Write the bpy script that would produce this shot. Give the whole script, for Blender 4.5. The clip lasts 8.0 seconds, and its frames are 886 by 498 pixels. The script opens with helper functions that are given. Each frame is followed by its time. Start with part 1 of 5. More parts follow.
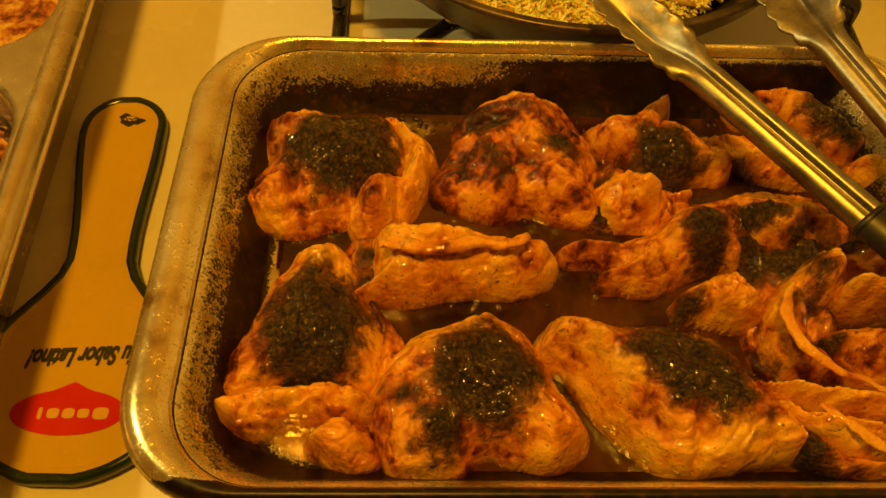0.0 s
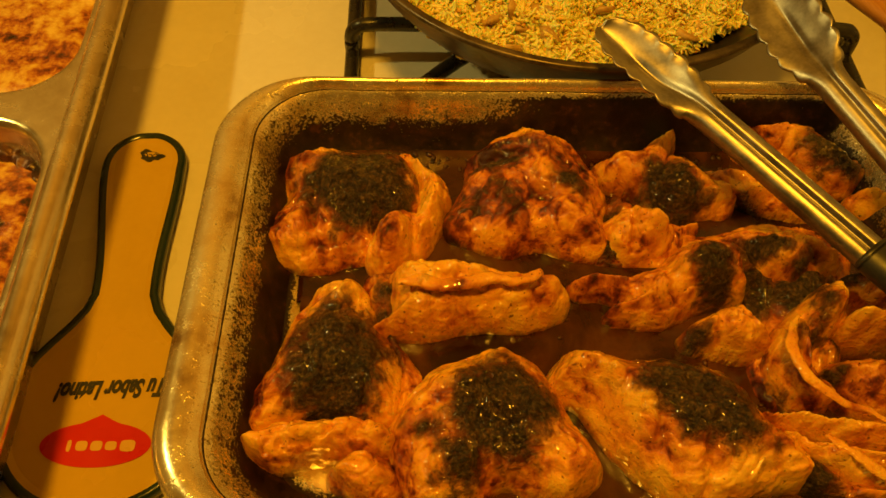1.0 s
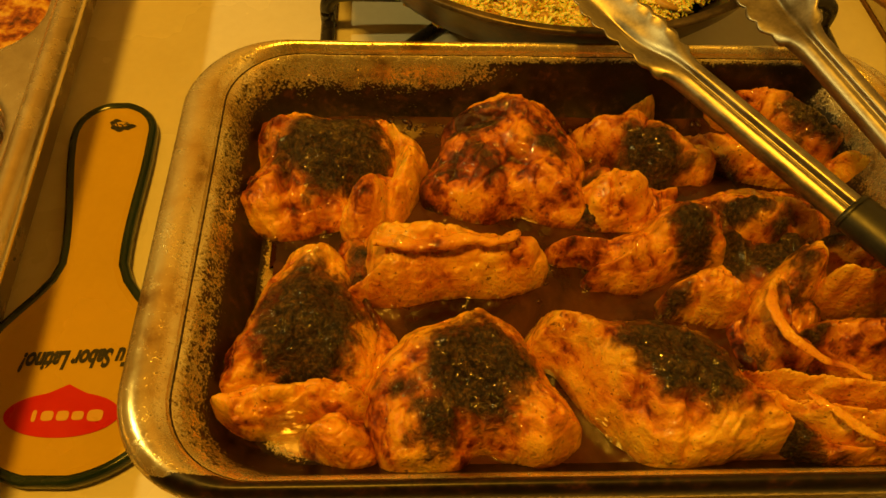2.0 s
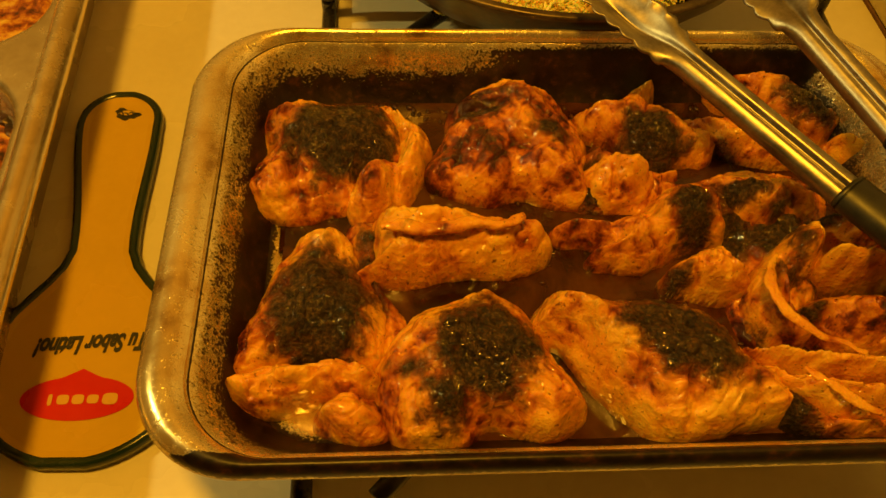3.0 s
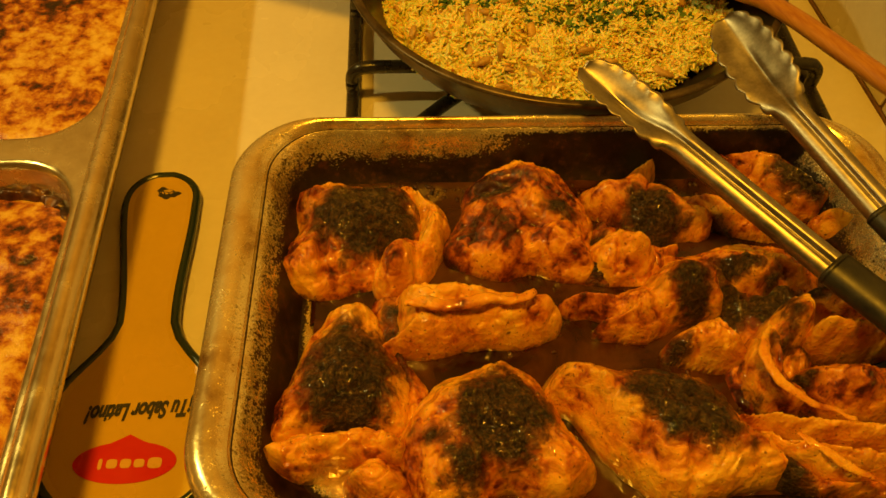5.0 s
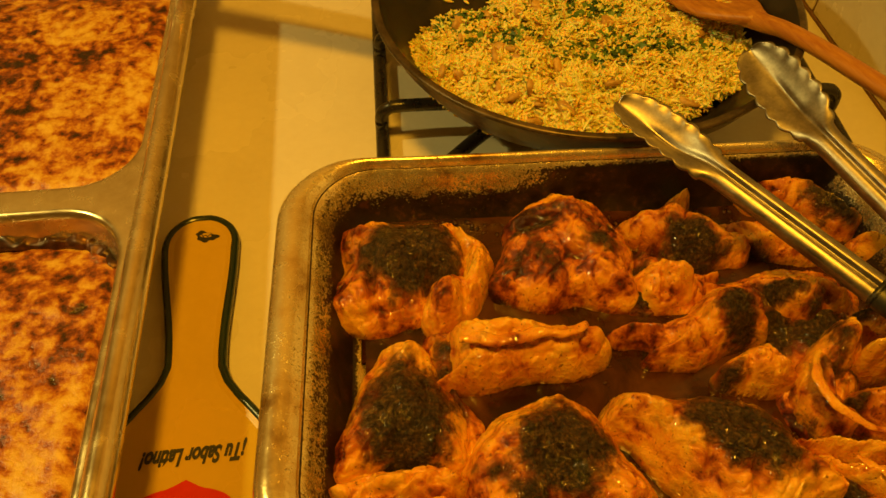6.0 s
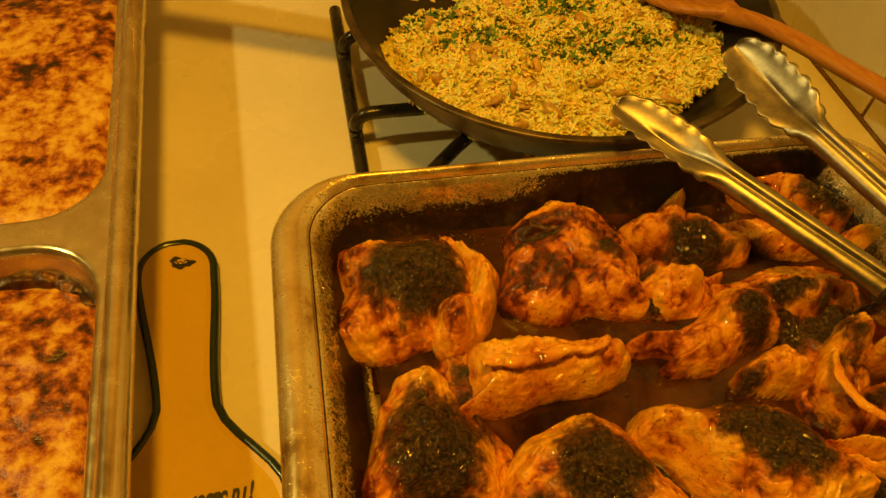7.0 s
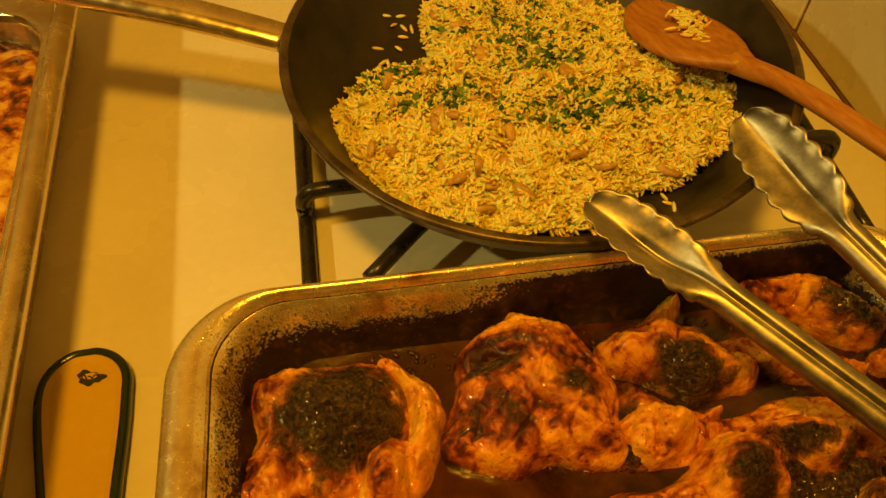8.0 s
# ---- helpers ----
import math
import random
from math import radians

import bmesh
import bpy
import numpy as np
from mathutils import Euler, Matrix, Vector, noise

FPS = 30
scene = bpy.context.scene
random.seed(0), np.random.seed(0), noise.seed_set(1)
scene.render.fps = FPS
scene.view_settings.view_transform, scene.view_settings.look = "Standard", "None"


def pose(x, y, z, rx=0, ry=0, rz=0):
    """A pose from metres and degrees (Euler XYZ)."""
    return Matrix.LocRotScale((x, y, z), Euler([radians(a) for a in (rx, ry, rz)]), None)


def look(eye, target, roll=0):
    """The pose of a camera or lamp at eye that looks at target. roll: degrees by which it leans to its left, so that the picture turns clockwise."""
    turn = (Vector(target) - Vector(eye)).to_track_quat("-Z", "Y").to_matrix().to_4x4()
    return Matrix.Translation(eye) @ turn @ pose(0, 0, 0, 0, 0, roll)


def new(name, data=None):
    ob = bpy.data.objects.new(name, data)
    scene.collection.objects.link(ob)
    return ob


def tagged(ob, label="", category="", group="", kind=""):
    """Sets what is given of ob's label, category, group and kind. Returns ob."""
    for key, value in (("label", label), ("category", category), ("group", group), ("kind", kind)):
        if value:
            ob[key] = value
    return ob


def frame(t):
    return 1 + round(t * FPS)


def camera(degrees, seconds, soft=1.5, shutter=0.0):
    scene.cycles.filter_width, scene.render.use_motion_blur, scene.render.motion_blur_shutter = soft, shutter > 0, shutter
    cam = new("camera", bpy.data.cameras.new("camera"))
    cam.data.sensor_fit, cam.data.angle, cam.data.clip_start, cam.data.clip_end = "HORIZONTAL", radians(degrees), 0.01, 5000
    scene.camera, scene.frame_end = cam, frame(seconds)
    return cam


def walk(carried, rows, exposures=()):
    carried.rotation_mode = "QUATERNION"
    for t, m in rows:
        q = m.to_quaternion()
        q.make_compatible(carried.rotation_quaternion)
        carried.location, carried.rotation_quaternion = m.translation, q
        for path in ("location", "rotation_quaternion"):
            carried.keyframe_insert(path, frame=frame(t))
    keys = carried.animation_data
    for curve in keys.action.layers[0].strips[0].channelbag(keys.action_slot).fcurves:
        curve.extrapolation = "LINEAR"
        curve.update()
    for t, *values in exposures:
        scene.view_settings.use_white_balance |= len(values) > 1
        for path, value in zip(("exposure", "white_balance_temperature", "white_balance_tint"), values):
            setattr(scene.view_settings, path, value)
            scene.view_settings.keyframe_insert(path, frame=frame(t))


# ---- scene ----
U = 0.75  # metres in one plan unit
cam = camera(60.5, 8.0)
PATH = [
    (0, (0.003, 0.015, 0.363), (0.06, 1.114, -1.307), 3.1),
    (0.5, (-0.004, 0.007, 0.388), (0.045, 1.125, -1.27), 2.5),
    (1, (-0.004, 0.018, 0.38), (0.048, 1.141, -1.274), 2.4),
    (1.5, (0.0, 0.012, 0.377), (0.074, 1.134, -1.277), 3.4),
    (1.7, (0.0, 0.007, 0.365), (0.083, 1.13, -1.288), 3.6),
    (2.8, (-0.003, 0.007, 0.363), (0.112, 1.115, -1.297), 4.6),
    (3, (-0.007, 0.001, 0.369), (0.106, 1.096, -1.301), 4.3),
    (3.5, (-0.011, 0.006, 0.374), (0.094, 1.106, -1.293), 3.7),
    (4, (-0.007, 0.011, 0.374), (0.09, 1.133, -1.279), 3.2),
    (4.5, (-0.004, 0.004, 0.389), (0.081, 1.158, -1.242), 2.6),
    (5.8, (-0.032, -0.009, 0.416), (0.047, 1.229, -1.152), 0.7),
    (6, (-0.04, -0.002, 0.413), (0.054, 1.243, -1.15), 0.6),
    (6.5, (-0.082, 0.006, 0.423), (0.088, 1.245, -1.138), 1.6),
    (7, (-0.084, 0.029, 0.407), (0.212, 1.221, -1.171), 5.0),
    (7.5, (-0.029, 0.071, 0.407), (0.208, 1.26, -1.184), 3.4),
    (8, (-0.014, 0.12, 0.39), (0.167, 1.304, -1.211), 0.5),
]
walk(cam, [(t, look(Vector(eye), Vector(target), roll)) for t, eye, target, roll in PATH])

# ---- world and lamps ----
world = bpy.data.worlds.new("kitchen_world")
scene.world = world
world.use_nodes = True
world.node_tree.nodes["Background"].inputs[0].default_value = (1.0, 0.50, 0.06, 1)
world.node_tree.nodes["Background"].inputs[1].default_value = 0.02


def lamp(name, place, target, size, power, colour):
    data = bpy.data.lights.new(name, "AREA")
    data.shape, data.size, data.energy, data.color = "DISK", size, power, colour
    ob = new(name, data)
    ob.matrix_world = look(Vector(place) * U, Vector(target) * U)
    return ob


lamp("ceiling_lamp_light", (-0.18, 0.10, 1.95), (0.0, 0.45, 0.0), 0.20, 16.0, (1.0, 0.445, 0.020))
lamp("side_lamp_light", (-1.25, 0.42, 1.30), (0.0, 0.50, 0.0), 0.05, 5.0, (1.0, 0.74, 0.18))


# ---- materials ----
def nodes_of(name):
    m = bpy.data.materials.new(name)
    m.use_nodes = True
    return m, m.node_tree, m.node_tree.nodes["Principled BSDF"]


def noise_node(tree, coord, scale, detail=4.0, rough=0.6, distort=0.0):
    n = tree.nodes.new("ShaderNodeTexNoise")
    n.inputs["Scale"].default_value = scale
    n.inputs["Detail"].default_value = detail
    n.inputs["Roughness"].default_value = rough
    n.inputs["Distortion"].default_value = distort
    tree.links.new(coord, n.inputs["Vector"])
    return n.outputs["Fac"]


def ramp(tree, fac, stops):
    r = tree.nodes.new("ShaderNodeValToRGB")
    e = r.color_ramp.elements
    while len(e) < len(stops):
        e.new(0.5)
    for i, (p, c) in enumerate(stops):
        e[i].position = p
        e[i].color = (*c, 1) if not isinstance(c, (int, float)) else (c, c, c, 1)
    tree.links.new(fac, r.inputs[0])
    return r.outputs[0]


def mixed(tree, fac, a, b, mode="MIX"):
    n = tree.nodes.new("ShaderNodeMix")
    n.data_type, n.blend_type = "RGBA", mode
    for sock, v in ((n.inputs[0], fac), (n.inputs[6], a), (n.inputs[7], b)):
        if isinstance(v, (int, float)):
            sock.default_value = v
        elif isinstance(v, tuple):
            sock.default_value = (*v, 1)
        else:
            tree.links.new(v, sock)
    return n.outputs[2]


def sums(tree, op, a, b, clamp=False):
    n = tree.nodes.new("ShaderNodeMath")
    n.operation, n.use_clamp = op, clamp
    for sock, v in ((n.inputs[0], a), (n.inputs[1], b)):
        if isinstance(v, (int, float)):
            sock.default_value = v
        else:
            tree.links.new(v, sock)
    return n.outputs[0]


def bump(tree, bsdf, height, strength, distance):
    b = tree.nodes.new("ShaderNodeBump")
    b.inputs["Strength"].default_value, b.inputs["Distance"].default_value = strength, distance
    tree.links.new(height, b.inputs["Height"])
    tree.links.new(b.outputs[0], bsdf.inputs["Normal"])


def coords(tree):
    return tree.nodes.new("ShaderNodeTexCoord").outputs["Object"]


def simple(name, dark, light, rough, metal=0.0, scale=40.0, fine=400.0, relief=0.1, spread=(0.35, 0.65), depth=0.0005):
    """A surface with colour variation at two scales, uneven gloss and a fine relief."""
    m, tree, bsdf = nodes_of(name)
    c = coords(tree)
    big, small = noise_node(tree, c, scale), noise_node(tree, c, fine, 3.0)
    both = sums(tree, "ADD", sums(tree, "MULTIPLY", big, 0.7), sums(tree, "MULTIPLY", small, 0.3))
    tree.links.new(ramp(tree, both, [(spread[0], dark), (spread[1], light)]), bsdf.inputs["Base Color"])
    tree.links.new(ramp(tree, big, [(0.3, max(0.02, rough - 0.08)), (0.7, min(1.0, rough + 0.1))]), bsdf.inputs["Roughness"])
    bsdf.inputs["Metallic"].default_value = metal
    bump(tree, bsdf, both, relief, depth)
    return m


def attribute(tree, name):
    a = tree.nodes.new("ShaderNodeAttribute")
    a.attribute_name = name
    return a.outputs["Fac"]


def chicken_material():
    m, tree, bsdf = nodes_of("roast_chicken_skin")
    c = coords(tree)
    big, mid, fine = noise_node(tree, c, 34, 4.0, 0.6, 0.5), noise_node(tree, c, 130, 4.0, 0.65, 0.5), noise_node(tree, c, 620, 3.0, 0.7)
    tone = attribute(tree, "tone")
    v = sums(tree, "ADD", sums(tree, "MULTIPLY", big, 0.78), sums(tree, "MULTIPLY", mid, 0.46))
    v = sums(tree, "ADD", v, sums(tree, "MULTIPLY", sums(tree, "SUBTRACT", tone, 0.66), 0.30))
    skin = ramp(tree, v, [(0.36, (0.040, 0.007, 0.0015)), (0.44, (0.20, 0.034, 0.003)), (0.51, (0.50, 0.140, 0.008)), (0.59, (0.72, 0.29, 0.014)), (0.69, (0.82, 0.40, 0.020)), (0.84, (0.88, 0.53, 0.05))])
    specks = ramp(tree, noise_node(tree, c, 420, 2.0, 0.5), [(0.29, 1.0), (0.34, 0.0)])
    skin = mixed(tree, sums(tree, "MULTIPLY", specks, 0.75), skin, (0.09, 0.025, 0.006))
    burnt = sums(tree, "ADD", attribute(tree, "char"), sums(tree, "MULTIPLY", sums(tree, "SUBTRACT", mid, 0.5), 1.5))
    brown = ramp(tree, noise_node(tree, c, 85, 5.0, 0.72, 0.9), [(0.56, 0.0), (0.72, 0.5)])
    skin = mixed(tree, brown, skin, (0.17, 0.040, 0.005))
    scorched = ramp(tree, burnt, [(0.05, 0.0), (0.55, 1.0)])
    skin = mixed(tree, sums(tree, "MULTIPLY", scorched, 0.85), skin, (0.15, 0.036, 0.006))
    burnt = ramp(tree, burnt, [(0.34, 0.0), (0.82, 1.0)])
    crumbs = noise_node(tree, c, 480, 4.0, 0.75, 0.6)
    coal = ramp(tree, sums(tree, "ADD", sums(tree, "MULTIPLY", crumbs, 0.70), sums(tree, "MULTIPLY", mid, 0.30)), [(0.42, (0.005, 0.002, 0.001)), (0.50, (0.032, 0.016, 0.004)), (0.58, (0.095, 0.050, 0.011)), (0.66, (0.20, 0.105, 0.022))])
    tree.links.new(mixed(tree, burnt, skin, coal), bsdf.inputs["Base Color"])
    tree.links.new(ramp(tree, sums(tree, "ADD", sums(tree, "MULTIPLY", mid, 0.7), sums(tree, "MULTIPLY", burnt, 0.05)), [(0.25, 0.32), (0.6, 0.55)]), bsdf.inputs["Roughness"])
    rise = sums(tree, "ADD", sums(tree, "ADD", sums(tree, "MULTIPLY", mid, 0.9), sums(tree, "MULTIPLY", noise_node(tree, c, 280, 4.0, 0.65), 0.35)), sums(tree, "MULTIPLY", fine, sums(tree, "ADD", sums(tree, "MULTIPLY", burnt, 1.3), 0.30)))
    bump(tree, bsdf, rise, 0.85, 0.0020)
    bsdf.inputs["Coat Roughness"].default_value = 0.08
    bsdf.inputs["Subsurface Weight"].default_value, bsdf.inputs["Subsurface Scale"].default_value = 0.18, 0.004
    bsdf.inputs["Subsurface Radius"].default_value = (1.0, 0.4, 0.1)
    bsdf.inputs["Specular IOR Level"].default_value = 0.3
    wet = ramp(tree, noise_node(tree, c, 60, 3.0, 0.6), [(0.34, 0.55), (0.56, 1.0)])
    tree.links.new(sums(tree, "MULTIPLY", wet, sums(tree, "SUBTRACT", 1.0, sums(tree, "MULTIPLY", burnt, 0.35))), bsdf.inputs["Coat Weight"])
    film = tree.nodes.new("ShaderNodeBump")
    film.inputs["Strength"].default_value, film.inputs["Distance"].default_value = 1.0, 0.0054
    ripple = sums(tree, "ADD", sums(tree, "MULTIPLY", noise_node(tree, c, 90, 0.0), 0.6), sums(tree, "MULTIPLY", noise_node(tree, c, 260, 0.0), sums(tree, "ADD", 0.24, sums(tree, "MULTIPLY", burnt, 0.2))))
    tree.links.new(ripple, film.inputs["Height"])
    tree.links.new(film.outputs[0], bsdf.inputs["Coat Normal"])
    return m


def sauce_material():
    m, tree, bsdf = nodes_of("brown_gravy")
    c = coords(tree)
    v = noise_node(tree, c, 26, 5.0, 0.6, 0.5)
    tree.links.new(ramp(tree, v, [(0.38, (0.014, 0.003, 0.001)), (0.5, (0.042, 0.011, 0.002)), (0.66, (0.09, 0.029, 0.005))]), bsdf.inputs["Base Color"])
    bsdf.inputs["Roughness"].default_value = 0.13
    bump(tree, bsdf, noise_node(tree, c, 120, 3.0), 0.15, 0.001)
    return m


def roaster_material():
    """Scorched tin: bright metal with brown splashes, black crust low on the walls, shade painted on the far wall."""
    m, tree, bsdf = nodes_of("scorched_tin")
    c = coords(tree)
    crust = attribute(tree, "crust")
    big, mid, dots = noise_node(tree, c, 30, 5.0, 0.65), noise_node(tree, c, 170, 5.0, 0.7), noise_node(tree, c, 760, 2.0, 0.6)
    metal = ramp(tree, big, [(0.32, (0.38, 0.23, 0.08)), (0.43, (0.74, 0.57, 0.27)), (0.56, (0.88, 0.78, 0.50))])
    k = sums(tree, "ADD", crust, sums(tree, "MULTIPLY", sums(tree, "SUBTRACT", mid, 0.5), 1.3))
    k = sums(tree, "ADD", k, sums(tree, "MULTIPLY", sums(tree, "SUBTRACT", dots, 0.5), 1.5))
    k = sums(tree, "ADD", k, sums(tree, "MULTIPLY", sums(tree, "SUBTRACT", big, 0.5), 0.5))
    dirt = ramp(tree, k, [(0.34, 0.0), (0.46, 0.45), (0.72, 1.0)])
    soot = ramp(tree, mid, [(0.40, (0.004, 0.002, 0.001)), (0.56, (0.016, 0.006, 0.002)), (0.68, (0.060, 0.018, 0.004))])
    tree.links.new(mixed(tree, dirt, metal, soot), bsdf.inputs["Base Color"])
    tree.links.new(sums(tree, "MULTIPLY", sums(tree, "SUBTRACT", 1.0, dirt, True), 0.8), bsdf.inputs["Metallic"])
    tree.links.new(ramp(tree, sums(tree, "ADD", sums(tree, "MULTIPLY", mid, 0.6), sums(tree, "MULTIPLY", dirt, 0.3)), [(0.2, 0.20), (0.7, 0.42)]), bsdf.inputs["Roughness"])
    bump(tree, bsdf, sums(tree, "ADD", dirt, mid), 0.25, 0.0006)
    return m


def gratin_material():
    m, tree, bsdf = nodes_of("browned_cheese")
    c = coords(tree)
    big, mid, fine = noise_node(tree, c, 22, 3.0, 0.55), noise_node(tree, c, 110, 4.0, 0.62), noise_node(tree, c, 400, 3.0)
    cells = tree.nodes.new("ShaderNodeTexVoronoi")
    cells.inputs["Scale"].default_value = 95
    tree.links.new(c, cells.inputs["Vector"])
    v = sums(tree, "ADD", sums(tree, "ADD", sums(tree, "MULTIPLY", big, 0.62), -0.12), sums(tree, "MULTIPLY", mid, 0.72))
    v = sums(tree, "ADD", v, sums(tree, "MULTIPLY", sums(tree, "SUBTRACT", cells.outputs["Distance"], 0.38), 0.09))
    col = ramp(tree, v, [(0.43, (0.030, 0.014, 0.005)), (0.485, (0.12, 0.030, 0.004)), (0.54, (0.28, 0.070, 0.006)), (0.59, (0.44, 0.16, 0.012)), (0.65, (0.58, 0.31, 0.028)), (0.74, (0.70, 0.47, 0.07))])
    tree.links.new(col, bsdf.inputs["Base Color"])
    tree.links.new(ramp(tree, mid, [(0.3, 0.25), (0.7, 0.55)]), bsdf.inputs["Roughness"])
    bump(tree, bsdf, sums(tree, "ADD", mid, sums(tree, "MULTIPLY", fine, 0.3)), 0.7, 0.002)
    return m


def wood_material():
    m, tree, bsdf = nodes_of("oiled_wood")
    c = coords(tree)
    mp = tree.nodes.new("ShaderNodeMapping")
    mp.vector_type = "TEXTURE"
    mp.inputs["Rotation"].default_value = (0, 0, radians(-73))
    mp.inputs["Scale"].default_value = (14.0, 1.0, 1.0)
    tree.links.new(c, mp.inputs["Vector"])
    g = noise_node(tree, mp.outputs[0], 320, 5.0, 0.65, 0.3)
    tree.links.new(ramp(tree, g, [(0.3, (0.30, 0.10, 0.017)), (0.55, (0.43, 0.19, 0.030)), (0.75, (0.54, 0.26, 0.045))]), bsdf.inputs["Base Color"])
    bsdf.inputs["Roughness"].default_value = 0.42
    bump(tree, bsdf, g, 0.2, 0.0005)
    return m


def island_material(name, stops, rough):
    m, tree, bsdf = nodes_of(name)
    g = tree.nodes.new("ShaderNodeNewGeometry")
    col = ramp(tree, g.outputs["Random Per Island"], stops)
    n = noise_node(tree, coords(tree), 500, 2.0)
    tree.links.new(mixed(tree, ramp(tree, n, [(0.5, 0.0), (0.8, 0.15)]), col, (0.35, 0.22, 0.05)), bsdf.inputs["Base Color"])
    bsdf.inputs["Roughness"].default_value = rough
    return m


CHICKEN, SAUCE, TIN, GRATIN, WOOD = chicken_material(), sauce_material(), roaster_material(), gratin_material(), wood_material()
ENAMEL = simple("cream_enamel", (0.72, 0.68, 0.58), (0.80, 0.77, 0.68), 0.24, 0, 9, 160, 0.04)
TILE = simple("cream_tile", (0.72, 0.66, 0.54), (0.80, 0.75, 0.64), 0.28, 0, 14, 200, 0.05)
GROUT = simple("brown_grout", (0.10, 0.05, 0.025), (0.20, 0.11, 0.05), 0.9, 0, 60, 500, 0.4)
STEEL = simple("brushed_steel", (0.66, 0.54, 0.32), (0.86, 0.75, 0.50), 0.22, 0.9, 60, 700, 0.06)
TONG_STEEL = simple("stained_steel", (0.20, 0.18, 0.16), (0.40, 0.37, 0.33), 0.36, 0.9, 55, 500, 0.08)
GRIP = simple("black_rubber", (0.012, 0.012, 0.013), (0.03, 0.03, 0.03), 0.42, 0, 60, 900, 0.15)
IRON = simple("black_enamel_iron", (0.010, 0.009, 0.008), (0.028, 0.024, 0.020), 0.28, 0, 90, 600, 0.15)
NONSTICK = simple("worn_nonstick", (0.012, 0.010, 0.008), (0.035, 0.028, 0.020), 0.40, 0, 40, 500, 0.1)
PAN_OUT = simple("scorched_pan_outside", (0.022, 0.012, 0.007), (0.16, 0.055, 0.02), 0.36, 0.3, 30, 260, 0.15, (0.42, 0.68))
PAN_EDGE = simple("worn_aluminium_edge", (0.05, 0.035, 0.022), (0.16, 0.12, 0.075), 0.36, 0.6, 60, 500, 0.1)
YELLOW = simple("yellow_glaze", (0.57, 0.39, 0.024), (0.63, 0.43, 0.030), 0.22, 0, 10, 200, 0.03)
GREEN = simple("dark_green_glaze", (0.008, 0.022, 0.018), (0.016, 0.036, 0.030), 0.18, 0, 30, 300, 0.03)
RED = simple("red_print", (0.55, 0.012, 0.008), (0.62, 0.018, 0.012), 0.3, 0, 20, 300, 0.02)
INK = simple("dark_print", (0.02, 0.022, 0.015), (0.04, 0.04, 0.03), 0.4, 0, 20, 300, 0.02)
PALE = simple("yellow_print", (0.66, 0.42, 0.10), (0.72, 0.47, 0.12), 0.3, 0, 20, 300, 0.02)
RICE = island_material("cooked_rice", [(0.0, (0.78, 0.52, 0.08)), (0.15, (0.88, 0.68, 0.15)), (0.8, (0.92, 0.77, 0.24)), (1.0, (0.94, 0.84, 0.38))], 0.34)
RICE_BSDF = RICE.node_tree.nodes["Principled BSDF"].inputs
RICE_BSDF["Subsurface Weight"].default_value, RICE_BSDF["Subsurface Scale"].default_value = 0.45, 0.003
RICE_BED = simple("rice_bed", (0.62, 0.42, 0.05), (0.88, 0.70, 0.14), 0.5, 0, 160, 700, 0.8, (0.35, 0.65), 0.002)
HERB = island_material("chopped_herb", [(0.0, (0.025, 0.070, 0.012)), (0.5, (0.070, 0.165, 0.022)), (1.0, (0.16, 0.28, 0.036))], 0.45)
MUSHROOM = simple("fried_mushroom", (0.34, 0.18, 0.035), (0.66, 0.44, 0.11), 0.45, 0, 120, 600, 0.4)
WALL = simple("kitchen_wall_paint", (0.30, 0.23, 0.14), (0.36, 0.28, 0.18), 0.7, 0, 4, 60, 0.1)


# ---- building helpers ----
def to_mesh(name, bm, material, origin, smooth=True, turn_out=True):
    """A mesh from a bmesh in plan units, with its zero at origin."""
    o = Vector(origin)
    for v in bm.verts:
        v.co = (v.co - o) * U
    if turn_out:
        bmesh.ops.recalc_face_normals(bm, faces=bm.faces[:])
    me = bpy.data.meshes.new(name)
    bm.to_mesh(me)
    bm.free()
    me.materials.append(material)
    if smooth:
        me.polygons.foreach_set("use_smooth", [True] * len(me.polygons))
    return me


def single(name, bm, material, origin, label, category, group="", kind="", smooth=True, turn_out=True):
    """A thing of one mesh."""
    ob = new(name, to_mesh(name, bm, material, origin, smooth, turn_out))
    ob.location = Vector(origin) * U
    ob["at"] = [float(v) for v in origin]
    return tagged(ob, label, category, group, kind)


def thing(name, origin, label, category, group="", kind=""):
    ob = new(name)
    ob.empty_display_size = 0.02
    ob.location = Vector(origin) * U
    ob["at"] = [float(v) for v in origin]
    return tagged(ob, label, category, group, kind)


def part(name, bm, material, parent, label="", smooth=True, turn_out=True):
    """A part under a thing or under a part, from a bmesh in plan units."""
    origin = parent["at"]
    ob = new(name, to_mesh(name, bm, material, origin, smooth, turn_out))
    ob["at"] = list(origin)
    ob.parent = parent
    return tagged(ob, label)


def ring_loft(bm, rings, close_first=False, close_last=False, loop=True):
    rows = [[bm.verts.new(p) for p in r] for r in rings]
    n = len(rows[0])
    for a, b in zip(rows, rows[1:]):
        for i in range(n if loop else n - 1):
            bm.faces.new((a[i], a[(i + 1) % n], b[(i + 1) % n], b[i]))
    if close_first:
        bm.faces.new(rows[0])
    if close_last:
        bm.faces.new(rows[-1][::-1])
    return rows


def rounded_rect(x0, y0, x1, y1, r, z, n=10):
    out = []
    for cx, cy, a0 in ((x1 - r, y1 - r, 0), (x0 + r, y1 - r, 90), (x0 + r, y0 + r, 180), (x1 - r, y0 + r, 270)):
        for i in range(n + 1):
            a = radians(a0 + 90 * i / n)
            out.append((cx + r * math.cos(a), cy + r * math.sin(a), z))
    return out


